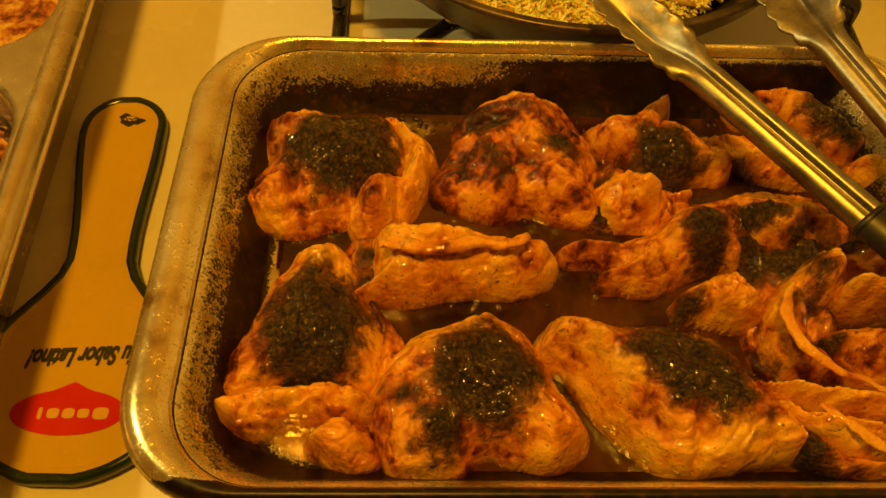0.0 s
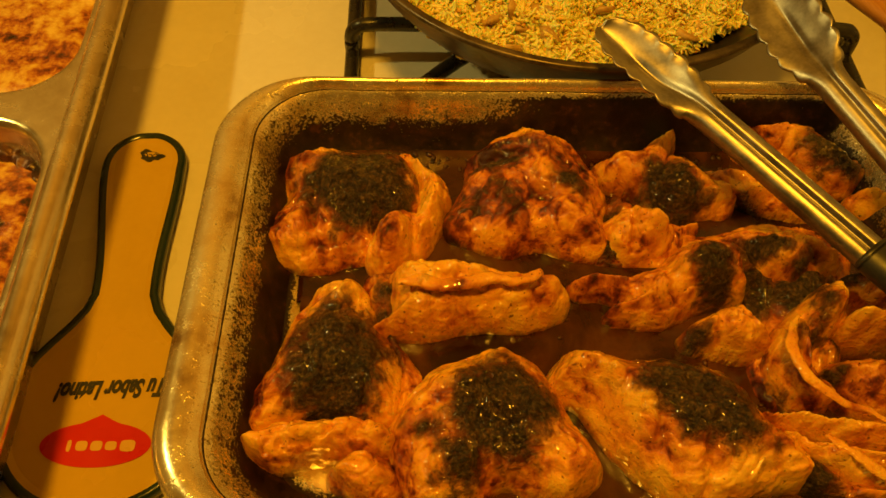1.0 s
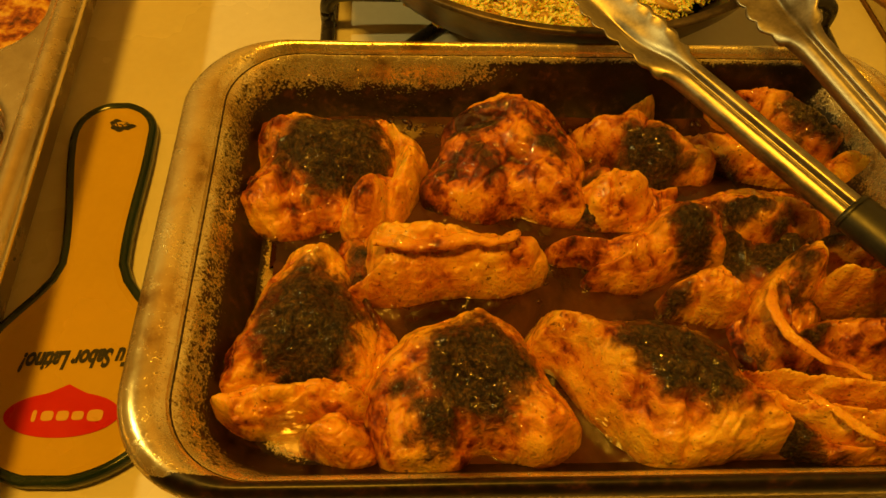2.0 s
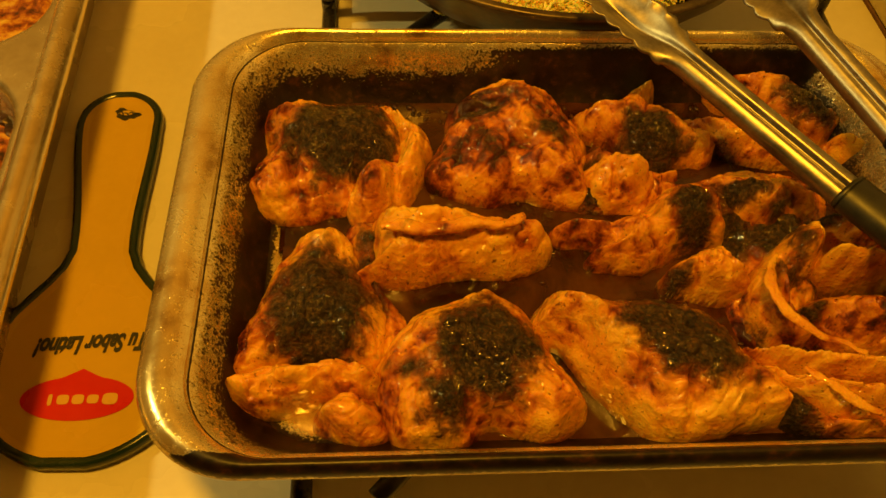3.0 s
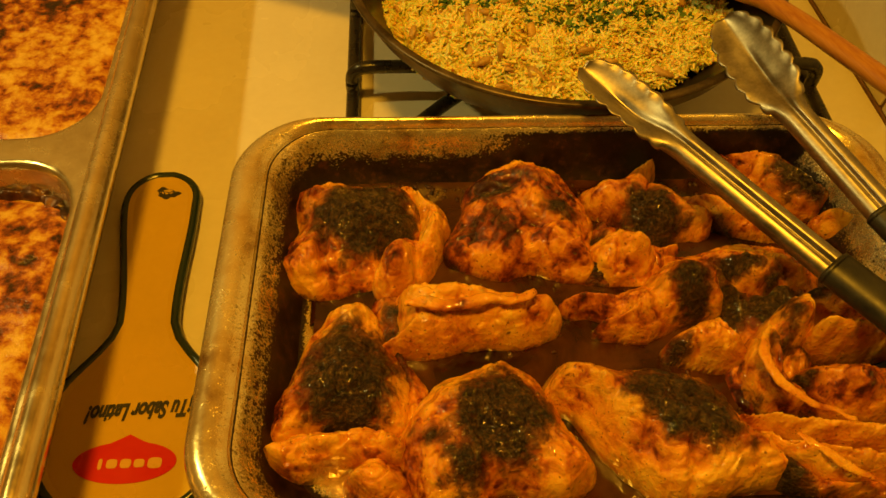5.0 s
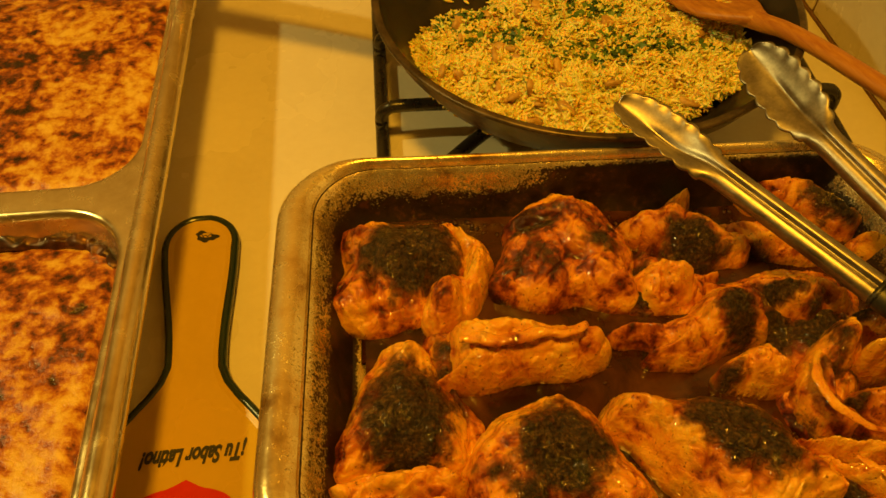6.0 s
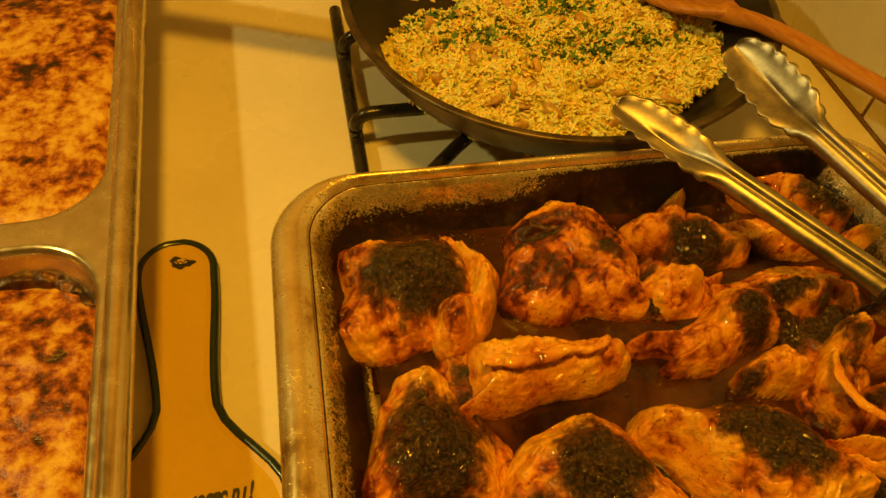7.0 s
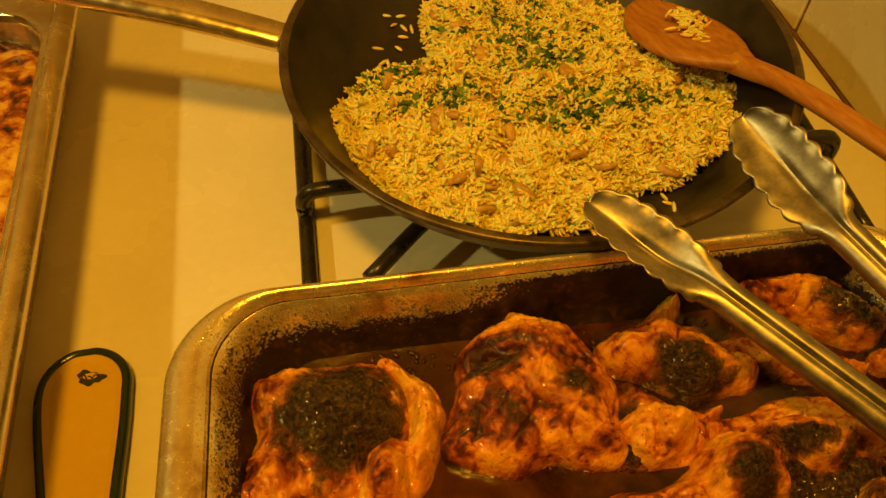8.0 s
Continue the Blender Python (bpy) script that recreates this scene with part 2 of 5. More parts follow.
def with_sides(ring, n):
    """The ring of a rounded rectangle with n more points along each straight side."""
    out, quarter = [], len(ring) // 4
    for i, p in enumerate(ring):
        out.append(Vector(p))
        if (i + 1) % quarter == 0:
            q = Vector(ring[(i + 1) % len(ring)])
            out += [Vector(p).lerp(q, k / n) for k in range(1, n)]
    return out


def box(bm, x0, y0, z0, x1, y1, z1, edge=0.0):
    """A block whose upper edges are rounded by edge."""
    e = edge or 0.0005
    ring_loft(bm, [rounded_rect(x0, y0, x1, y1, e, z0, 2), rounded_rect(x0, y0, x1, y1, e, z1 - e, 2),
                   rounded_rect(x0 + e * 0.3, y0 + e * 0.3, x1 - e * 0.3, y1 - e * 0.3, e * 0.8, z1 - e * 0.3, 2),
                   rounded_rect(x0 + e, y0 + e, x1 - e, y1 - e, e * 0.3, z1, 2)], True, True)
    return bm


def smooth_path(points, steps=8):
    """A Catmull-Rom line through the points."""
    p = [Vector(v) for v in points]
    p = [2 * p[0] - p[1], *p, 2 * p[-1] - p[-2]]
    out = []
    for a, b, c, d in zip(p, p[1:], p[2:], p[3:]):
        for i in range(steps):
            t = i / steps
            out.append(0.5 * ((2 * b) + (c - a) * t + (2 * a - 5 * b + 4 * c - d) * t * t + (3 * b - a - 3 * c + d) * t ** 3))
    return out + [p[-2]]


def tube(bm, points, radius, sides=10, steps=8, flat=1.0):
    """A rounded bar along a line; radius a number or a function of the share of the way."""
    line = smooth_path(points, steps)
    rings = []
    for i, p in enumerate(line):
        d = (line[min(i + 1, len(line) - 1)] - line[max(i - 1, 0)]).normalized()
        side = d.cross(Vector((0, 0, 1)))
        side = side.normalized() if side.length > 0.05 else Vector((0, 1, 0))
        up = side.cross(d).normalized()
        r = radius(i / (len(line) - 1)) if callable(radius) else radius
        rings.append([p + side * r * math.cos(2 * math.pi * k / sides) + up * r * flat * math.sin(2 * math.pi * k / sides) for k in range(sides)])
    ring_loft(bm, rings, True, True)
    return bm


def lathe(bm, centre, profile, sides=96, tilt=None):
    rings = []
    for r, z in profile:
        ring = [Vector((r * math.cos(2 * math.pi * i / sides), r * math.sin(2 * math.pi * i / sides), z)) for i in range(sides)]
        rings.append([Vector(centre) + (tilt @ v if tilt else v) for v in ring])
    return rings


# ---- stove, counter and room ----
FLOOR_Z = -1.2
bm = bmesh.new()
box(bm, -1.1, -0.02, -0.06, 0.525, 1.05, 0.0, 0.006)
part_stove = single("stove_top", bm, ENAMEL, (-0.3, 0.5, -0.06), "cream enamelled stove top with warm lamp glow", "stove", kind="structure")
bm = bmesh.new()
box(bm, -1.1, 0.0, FLOOR_Z, 0.520, 1.05, -0.062, 0.004)
single("stove_body", bm, ENAMEL, (-0.3, 0.5, FLOOR_Z), "cream enamelled stove body under the cooktop", "stove", kind="structure")
for nm, b in (("wall_north", (-2.2, 1.06, FLOOR_Z, 0.53, 1.2, 2.3)), ("wall_west", (-2.4, -2.4, FLOOR_Z, -2.2, 1.2, 2.3)),
              ("wall_east", (0.53, -2.4, FLOOR_Z, 0.73, 1.2, 2.3)), ("wall_south", (-2.2, -2.6, FLOOR_Z, 0.53, -2.4, 2.3)),
              ("floor", (-2.2, -2.4, FLOOR_Z - 0.1, 0.53, 1.06, FLOOR_Z)), ("ceiling", (-2.2, -2.4, 2.3, 0.53, 1.06, 2.4))):
    bm = bmesh.new()
    bmesh.ops.create_cube(bm, size=1.0)
    for v in bm.verts:
        v.co = Vector(((b[0] + b[3]) / 2 + v.co.x * (b[3] - b[0]), (b[1] + b[4]) / 2 + v.co.y * (b[4] - b[1]), (b[2] + b[5]) / 2 + v.co.z * (b[5] - b[2])))
    single(nm, bm, WALL, (b[0], b[1], b[2]), "plain painted kitchen " + nm.split("_")[0], nm.split("_")[0], kind="structure", smooth=False)


# tiled splashback on the wall beside the stove, a little askew to it
SKEW = Matrix.Translation((0.4587, 0.7787, 0)) @ Matrix.Rotation(radians(3.2), 4, "Z")
bm = bmesh.new()
box(bm, 0.0022, -0.79, -0.055, 0.045, 0.255, 0.90, 0.001)
box(bm, -0.0012, -0.79, -0.0005, 0.004, 0.255, 0.0035, 0.001)
bm.transform(SKEW)
splashback = single("splashback", bm, GROUT, (0.47, 0.5, 0.0), "cream tiled splashback with brown grout joints", "splashback", kind="structure", smooth=False)
SIDE = 0.215
for iy in range(-3, 1):
    for iz in range(4):
        bm = bmesh.new()
        box(bm, iy * SIDE + 0.0022, iz * SIDE + 0.004, 0.0, min(0.25, (iy + 1) * SIDE - 0.0022), (iz + 1) * SIDE - 0.0005, 0.0045, 0.0022)
        for v in bm.verts:
            v.co = SKEW @ Vector((0.0045 - v.co.z, v.co.x, v.co.y))
        part("tile", bm, TILE, splashback)


# ---- burner grates ----
def burner_grate(y0, y1, label):
    ob = thing("burner_grate", (-0.075, y0, 0.0), label, "burner grate", "burner grates")
    R = 0.0068
    bm = bmesh.new()
    tube(bm, [(-0.072, y0, 0.012), (-0.074, (y0 + y1) / 2, 0.012), (-0.076, y1, 0.012)], R, 10, 6)
    part("side_bar", bm, IRON, ob)
    bm = bmesh.new()
    tube(bm, [(0.40, y0, 0.012), (0.40, (y0 + y1) / 2, 0.012), (0.40, y1, 0.012)], R, 10, 6)
    part("side_bar", bm, IRON, ob)
    for y in (y0 + (y1 - y0) * 0.30, y0 + (y1 - y0) * 0.70):
        for s, x in ((1, -0.073), (-1, 0.40)):
            bm = bmesh.new()
            tube(bm, [(x, y, 0.006), (x, y, 0.030), (x + s * 0.006, y, 0.040), (x + s * 0.018, y, 0.0435), (x + s * 0.06, y, 0.044), (x + s * 0.15, y, 0.044)], R, 10, 6)
            part("finger", bm, IRON, ob)
    for s in (-1, 1):
        bm = bmesh.new()
        ym, yq = (y0 + y1) / 2 + s * (y1 - y0) * 0.5, (y0 + y1) / 2 + s * (y1 - y0) * 0.32
        tube(bm, [(0.165 - 0.19, ym, 0.036), (0.165 - 0.13, yq, 0.042), (0.165 - 0.05, (y0 + y1) / 2 + s * 0.04, 0.043)], R, 10, 6)
        part("finger", bm, IRON, ob)
    bm = bmesh.new()
    ring_loft(bm, lathe(bm, (0.165, (y0 + y1) / 2, 0.0), [(0.058, 0.0005), (0.058, 0.012), (0.046, 0.016), (0.046, 0.024), (0.040, 0.028), (0.001, 0.029)], 40), True, True)
    part("burner_cap", bm, IRON, ob)
    return ob


burner_grate(0.497, 0.80, "black enamelled burner grate under the frying pan")
burner_grate(0.125, 0.455, "black enamelled burner grate under the roasting tin")


# ---- roasting tin ----
X0, Y0, X1, Y1 = -0.1535, 0.118, 0.362, 0.4505
tin = thing("roasting_tin", (0.1, 0.28, 0.052), "scorched metal roasting tin full of roast chicken", "roasting tin")
# ring: inset across x, inset across y, height, corner radius, crust (1.7 paints tarnish and shade in the groove)
PROFILE = [(0.030, 0.022, 0.052, 0.045, 0.1), (0.022, 0.014, 0.056, 0.050, -0.2), (0.014, 0.009, 0.080, 0.054, -0.4), (0.008, 0.005, 0.096, 0.058, -0.3), (0.003, 0.002, 0.098, 0.060, 0.0),
           (0.000, 0.000, 0.1015, 0.062, 0.0), (0.0015, 0.001, 0.106, 0.062, 0.10), (0.005, 0.0025, 0.1095, 0.060, 0.10), (0.010, 0.0045, 0.1115, 0.058, 0.10), (0.016, 0.0065, 0.1115, 0.056, 0.10), (0.022, 0.0085, 0.1095, 0.052, 0.20),
           (0.0265, 0.0095, 0.106, 0.050, 0.10), (0.0278, 0.0102, 0.1042, 0.049, 0.12), (0.0284, 0.0105, 0.1036, 0.049, 1.7), (0.0292, 0.0109, 0.1034, 0.048, 0.20), (0.034, 0.0145, 0.098, 0.047, 0.31), (0.038, 0.017, 0.090, 0.046, 0.36),
           (0.041, 0.019, 0.085, 0.045, 0.48), (0.044, 0.021, 0.079, 0.044, 0.85), (0.048, 0.025, 0.069, 0.043, 1.1), (0.056, 0.033, 0.060, 0.040, 1.1), (0.064, 0.042, 0.0568, 0.036, -0.1), (0.10, 0.075, 0.0562, 0.03, -0.5)]
for nm, lo, hi, words in (("outer_wall", 0, 4, "greyish outer wall"), ("rim", 4, 11, "rounded shiny rim"), ("inner_wall", 11, 20, "speckled inner wall with burnt crust and painted shade at the far right"), ("floor_pan", 20, 22, "stained metal bottom")):
    bm = bmesh.new()
    layer = bm.verts.layers.float.new("crust")
    rings = []
    for ix, iy, z, r, k in PROFILE[lo:hi + 1]:
        rings.append([Vector(p) + Vector((0, 0, 0.0006 * noise.noise(Vector(p) * 18))) for p in with_sides(rounded_rect(X0 + ix, Y0 + iy, X1 - ix, Y1 - iy, r, z, 16), 24)])
    rows = ring_loft(bm, rings, lo == 0, hi == 22)
    for row, (ix, iy, z, r, k) in zip(rows, PROFILE[lo:hi + 1]):
        for v in row:
            # far wall: the pan's shade is painted in, darker towards the right
            shade_and_crust = min(1.0, max(0.0, (v.co.x - 0.03) / 0.07)) * 0.85 if nm == "inner_wall" and v.co.y > Y1 - 0.03 and v.co.z < 0.102 else 0.0
            if nm == "inner_wall" and v.co.x < X0 + 0.065 and v.co.z < 0.102:
                shade_and_crust += 0.22
            # the rim's near side is darker along its top
            v[layer] = k + shade_and_crust + (1.4 if nm == "rim" and v.co.y < Y0 + 0.012 and v.co.z > 0.1055 else 0.0)
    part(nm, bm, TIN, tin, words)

# gravy: an irregular sheet that leaves bare metal in one corner
bm = bmesh.new()
NX, NY = 120, 80
gx0, gy0, gx1, gy1 = X0 + 0.052, Y0 + 0.029, X1 - 0.052, Y1 - 0.029
grid = {}


def bare(x, y):
    a = 1.35 - math.hypot((x + 0.078) / 0.058, (y - 0.150) / 0.026)
    b = 1.1 - math.hypot((x + 0.101) / 0.010, (y - 0.285) / 0.050)
    return max(a, b) + 0.45 * noise.noise(Vector((x * 60, y * 60, 1.7)))


for i in range(NX + 1):
    for j in range(NY + 1):
        x, y = gx0 + (gx1 - gx0) * i / NX, gy0 + (gy1 - gy0) * j / NY
        cx, cy = max(abs(x - (gx0 + gx1) / 2) - (gx1 - gx0) / 2 + 0.042, 0), max(abs(y - (gy0 + gy1) / 2) - (gy1 - gy0) / 2 + 0.042, 0)
        if math.hypot(cx, cy) < 0.044 and bare(x, y) < 0.25:
            edge = min(1.0, max(0.0, (0.25 - bare(x, y)) / 0.4))
            grid[i, j] = bm.verts.new((x, y, 0.0566 + 0.0050 * edge + 0.0006 * noise.noise(Vector((x * 45, y * 45, 0)))))
for i in range(NX):
    for j in range(NY):
        q = [grid.get(k) for k in ((i, j), (i + 1, j), (i + 1, j + 1), (i, j + 1))]
        if all(q):
            bm.faces.new(q)
single("gravy", bm, SAUCE, (0.1, 0.28, 0.0566), "glossy brown gravy in the bottom of the roasting tin", "gravy", kind="stuff")


# ---- roast chicken ----
def spots(px, py, patches):
    """Soft oval patches (x, y, half sizes, amount), added up."""
    out = np.zeros(len(px))
    for x, y, rx, ry, amount in patches:
        out += amount * np.exp(-(((px - x) / rx) ** 2 + ((py - y) / ry) ** 2) ** 1.3)
    return out


def chicken(name, label, height, seed, tone, outline, chars=(), bumps=(), tones=(), torn=()):
    """A piece of roast chicken: a domed body inside a soft closed outline, with lumps and furrows (bumps),
    charred ovals (x, y, half sizes, turn), paler or browner patches (tones) and a torn lip of skin along a line."""
    n = len(outline)
    ctrl = [Vector((*p, 0)) for p in outline]
    ring = []
    for i in range(n):
        a, b, c, d = ctrl[i - 1], ctrl[i], ctrl[(i + 1) % n], ctrl[(i + 2) % n]
        for k in range(5):
            t = k / 5
            ring.append(0.5 * ((2 * b) + (c - a) * t + (2 * a - 5 * b + 4 * c - d) * t * t + (3 * b - a - 3 * c + d) * t ** 3))
    R = np.array([(p.x, p.y) for p in ring])
    step, off = 0.00095, Vector((seed * 3.7, seed * 1.3, seed * 2.1))
    x0, y0 = R.min(0) - 3 * step
    nx, ny = (np.ceil((R.max(0) + 3 * step - (x0, y0)) / step)).astype(int) + 1
    gx, gy = np.meshgrid(x0 + np.arange(nx) * step, y0 + np.arange(ny) * step, indexing="ij")
    px, py = gx.ravel(), gy.ravel()
    # distance to the outline, positive inside
    far, inside = np.full(len(px), 9.0), np.zeros(len(px), bool)
    for (ax, ay), (bx, by) in zip(R, np.roll(R, -1, 0)):
        ex, ey = bx - ax, by - ay
        t = (((px - ax) * ex + (py - ay) * ey) / max(ex * ex + ey * ey, 1e-12)).clip(0, 1)
        far = np.minimum(far, np.hypot(px - ax - t * ex, py - ay - t * ey))
        if ey:
            inside ^= ((ay > py) != (by > py)) & (px < ax + (py - ay) * ex / ey)
    dist = np.where(inside, far, -far)
    ragged = np.array([0.0012 * noise.noise(Vector((x * 95, y * 95, seed))) + 0.0003 * noise.noise(Vector((x * 260, y * 260, seed))) for x, y in zip(px, py)])
    dist = dist + ragged + 0.0026
    slope_x, slope_y = np.gradient(dist.reshape(nx, ny), step)
    slope_x, slope_y = slope_x.ravel(), slope_y.ravel()
    keep = dist > -1.45 * step
    push = np.where(dist < 0, -dist, 0.0) / np.maximum(slope_x ** 2 + slope_y ** 2, 0.4)
    px, py = px + slope_x * push, py + slope_y * push
    d = np.maximum(dist, 0.0)
    reach = min(0.032, 0.9 * d.max())
    dome = np.sqrt(1 - (1 - (d / reach).clip(0, 1)) ** 2.2)
    top = height * (0.74 * dome + 0.26 * (d / max(d.max(), 1e-6)) ** 0.8) + spots(px, py, bumps) * dome
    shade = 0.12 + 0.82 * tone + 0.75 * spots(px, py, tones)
    burn, which = np.full(len(px), -0.6), np.full(len(px), -1)
    bm = bmesh.new()
    layer_char, layer_tone = bm.verts.layers.float.new("char"), bm.verts.layers.float.new("tone")
    verts = {}
    for i in np.nonzero(keep)[0]:
        p = Vector((px[i], py[i], 0.0575 + top[i]))
        lump = noise.fractal(p * 30 + off, 0.8, 2.1, 3)
        fold = abs(noise.noise(p * 58 + off * 2 + Vector((lump, lump, 0)) * 1.1))
        wrinkle = abs(noise.noise(Vector((p.x * 150, p.y * 75, p.z * 110)) + off + Vector((lump, fold, 0)) * 1.5))
        fine = noise.fractal(p * 120 + off, 0.9, 2.0, 2)
        soft = min(1.0, dome[i] * 1.2)
        # torn skin: a sharp little step between browned skin and paler flesh
        tear = noise.fractal(p * 24 - off, 0.8, 2.2, 3)
        skin = min(1.0, max(0.0, 0.5 + tear / 0.07))
        rise = 0.0024 * (skin - 0.5) + 0.0066 * lump - 0.0026 * max(0.0, 0.14 - fold) / 0.14 - 0.0007 * max(0.0, 0.22 - wrinkle) / 0.22 + 0.0005 * fine
        mark, which[i] = -0.6, -1
        for k, (x, y, rx, ry, turn) in enumerate(chars):
            c, s = math.cos(radians(turn)), math.sin(radians(turn))
            dx, dy = p.x - x, p.y - y
            e = 1.0 - math.hypot((dx * c + dy * s) / rx, (-dx * s + dy * c) / ry)
            here = min(1.0, 0.5 + e * 1.5 * min(1.0, rx / 0.028) + 0.48 * noise.fractal(p * 52 + off, 0.8, 2.0, 4))
            if here > mark:
                mark, which[i] = here, k
        burn[i] = mark
        if mark > 0.5:
            rise = rise * 0.6 + (mark - 0.5) * 0.0018 * (1 + fine)
        wob = Vector((noise.noise(p * 85 + off), noise.noise(p * 85 - off), 0)) * 0.0013 * (1.0 - 0.7 * soft)
        v = bm.verts.new((p.x + wob.x, p.y + wob.y, 0.0575 + max(0.0, top[i] + rise * soft)))
        # tone also paints in crease shade: darker in the folds, lighter on the lumps
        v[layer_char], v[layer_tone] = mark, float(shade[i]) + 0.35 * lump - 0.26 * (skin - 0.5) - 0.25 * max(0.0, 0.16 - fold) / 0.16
        verts[i] = v
    crisp_faces = {k: [] for k in range(len(chars))}
    for i in range(nx - 1):
        for j in range(ny - 1):
            q = [k for k in (i * ny + j, (i + 1) * ny + j, (i + 1) * ny + j + 1, i * ny + j + 1)]
            if all(k in verts for k in q) and max(dist[k] for k in q) > 0:
                f = bm.faces.new([verts[k] for k in q])
                if sum(burn[k] for k in q) > 1.6:
                    crisp_faces[max(which[k] for k in q)].append(f)
    loose = [v for v in bm.verts if not v.link_faces]
    bmesh.ops.delete(bm, geom=loose, context="VERTS")
    # the flesh goes on under the body, so that no open edge shows
    rim = [e for e in bm.edges if len(e.link_faces) == 1]
    lower = bmesh.ops.extrude_edge_only(bm, edges=rim)["geom"]
    mid = Vector((float(R[:, 0].mean()), float(R[:, 1].mean()), 0))
    for v in (g for g in lower if isinstance(g, bmesh.types.BMVert)):
        v.co = Vector((v.co.x + (mid.x - v.co.x) * 0.04, v.co.y + (mid.y - v.co.y) * 0.04, 0.0570))
    base = (mid.x, mid.y, 0.0570)
    bm.faces.index_update()
    crusts, gone = [], set()
    for faces in crisp_faces.values():
        chosen = {f.index for f in faces}
        if len(chosen) > 60:
            gone |= chosen
            crusts.append(bm.copy())
            bmesh.ops.delete(crusts[-1], geom=[f for f in crusts[-1].faces if f.index not in chosen], context="FACES")
    bmesh.ops.delete(bm, geom=[f for f in bm.faces if f.index in gone], context="FACES")
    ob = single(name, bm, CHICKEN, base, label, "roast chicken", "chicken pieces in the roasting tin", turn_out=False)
    for crisp in crusts:
        part("charred_skin", crisp, CHICKEN, ob, "blackened herb-crusted skin", turn_out=False)
    if torn:
        bm = bmesh.new()
        tube(bm, [(x, y, 0.0575 + height + 0.0035) for x, y in torn], lambda s: 0.0052 * (0.5 + 0.5 * math.sin(math.pi * s)), 14, 14, 0.7)
        fill_flesh(bm, seed, 0.62, 0.0030)
        part("torn_skin", bm, CHICKEN, ob, "torn edge of browned skin")
    return ob


def fill_flesh(bm, seed, tone, rough):
    """Uneven surface and the colour marks of a strip of meat."""
    off = Vector((seed * 2.3, seed, 0))
    layer_char, layer_tone = bm.verts.layers.float.new("char"), bm.verts.layers.float.new("tone")
    for v in bm.verts:
        p = v.co.copy()
        v.co = p + Vector((noise.fractal(p * 48 + off, 0.7, 2.0, 3), noise.fractal(p * 48 - off, 0.7, 2.0, 3), 0.5 * noise.noise(p * 60 + off))) * rough
        v[layer_char], v[layer_tone] = -0.25 + 0.7 * noise.noise(p * 34 + off), tone + 0.3 * noise.noise(p * 70)


def chicken_strip(label, points, radius, seed, tone):
    """A stringy strip of pulled meat along a line."""
    bm = bmesh.new()
    tube(bm, points, lambda s: radius * (0.25 + 0.75 * math.sin(math.pi * min(0.97, max(0.03, s)) ** 0.8)), 20, 22, 0.5)
    fill_flesh(bm, seed, tone, 0.0026)
    return single("chicken_strip", bm, CHICKEN, points[0], label, "roast chicken", "chicken pieces in the roasting tin")


chicken("chicken_thigh", "roast chicken thigh with a round charred herb patch", 0.034, 1, 0.55,
        [(-0.108, 0.401), (-0.093, 0.407), (-0.061, 0.408), (-0.028, 0.404), (-0.013, 0.391), (-0.008, 0.371), (-0.011, 0.353), (-0.024, 0.347), (-0.037, 0.339), (-0.040, 0.317), (-0.059, 0.311), (-0.080, 0.305), (-0.099, 0.311), (-0.115, 0.319), (-0.117, 0.331), (-0.112, 0.348), (-0.104, 0.363), (-0.108, 0.383)],
        chars=[(-0.051, 0.365, 0.040, 0.037, 0)],
        bumps=[(-0.093, 0.321, 0.015, 0.017, 0.010), (-0.061, 0.309, 0.013, 0.009, 0.006), (-0.081, 0.341, 0.004, 0.031, -0.007), (-0.051, 0.372, 0.032, 0.027, 0.004)],
        tones=[(-0.093, 0.324, 0.017, 0.017, 0.50), (-0.100, 0.383, 0.012, 0.023, -0.20), (-0.061, 0.312, 0.023, 0.012, -0.25)])
chicken("chicken_wing", "small roast chicken wing joint beside a charred thigh", 0.03, 2, 0.62,
        [(-0.023, 0.404), (-0.017, 0.408), (-0.003, 0.393), (0.009, 0.384), (0.013, 0.364), (0.008, 0.344), (-0.004, 0.321), (-0.019, 0.307), (-0.036, 0.301), (-0.044, 0.313), (-0.041, 0.332), (-0.033, 0.345), (-0.020, 0.351), (-0.011, 0.347), (-0.009, 0.363), (-0.013, 0.385)],
        bumps=[(-0.027, 0.319, 0.011, 0.017, 0.014), (0.001, 0.359, 0.008, 0.021, 0.006), (-0.012, 0.325, 0.003, 0.015, -0.008), (-0.008, 0.393, 0.009, 0.008, 0.004)],
        tones=[(-0.001, 0.364, 0.011, 0.021, 0.40), (-0.025, 0.324, 0.012, 0.015, -0.05), (-0.004, 0.313, 0.008, 0.015, -0.35)])
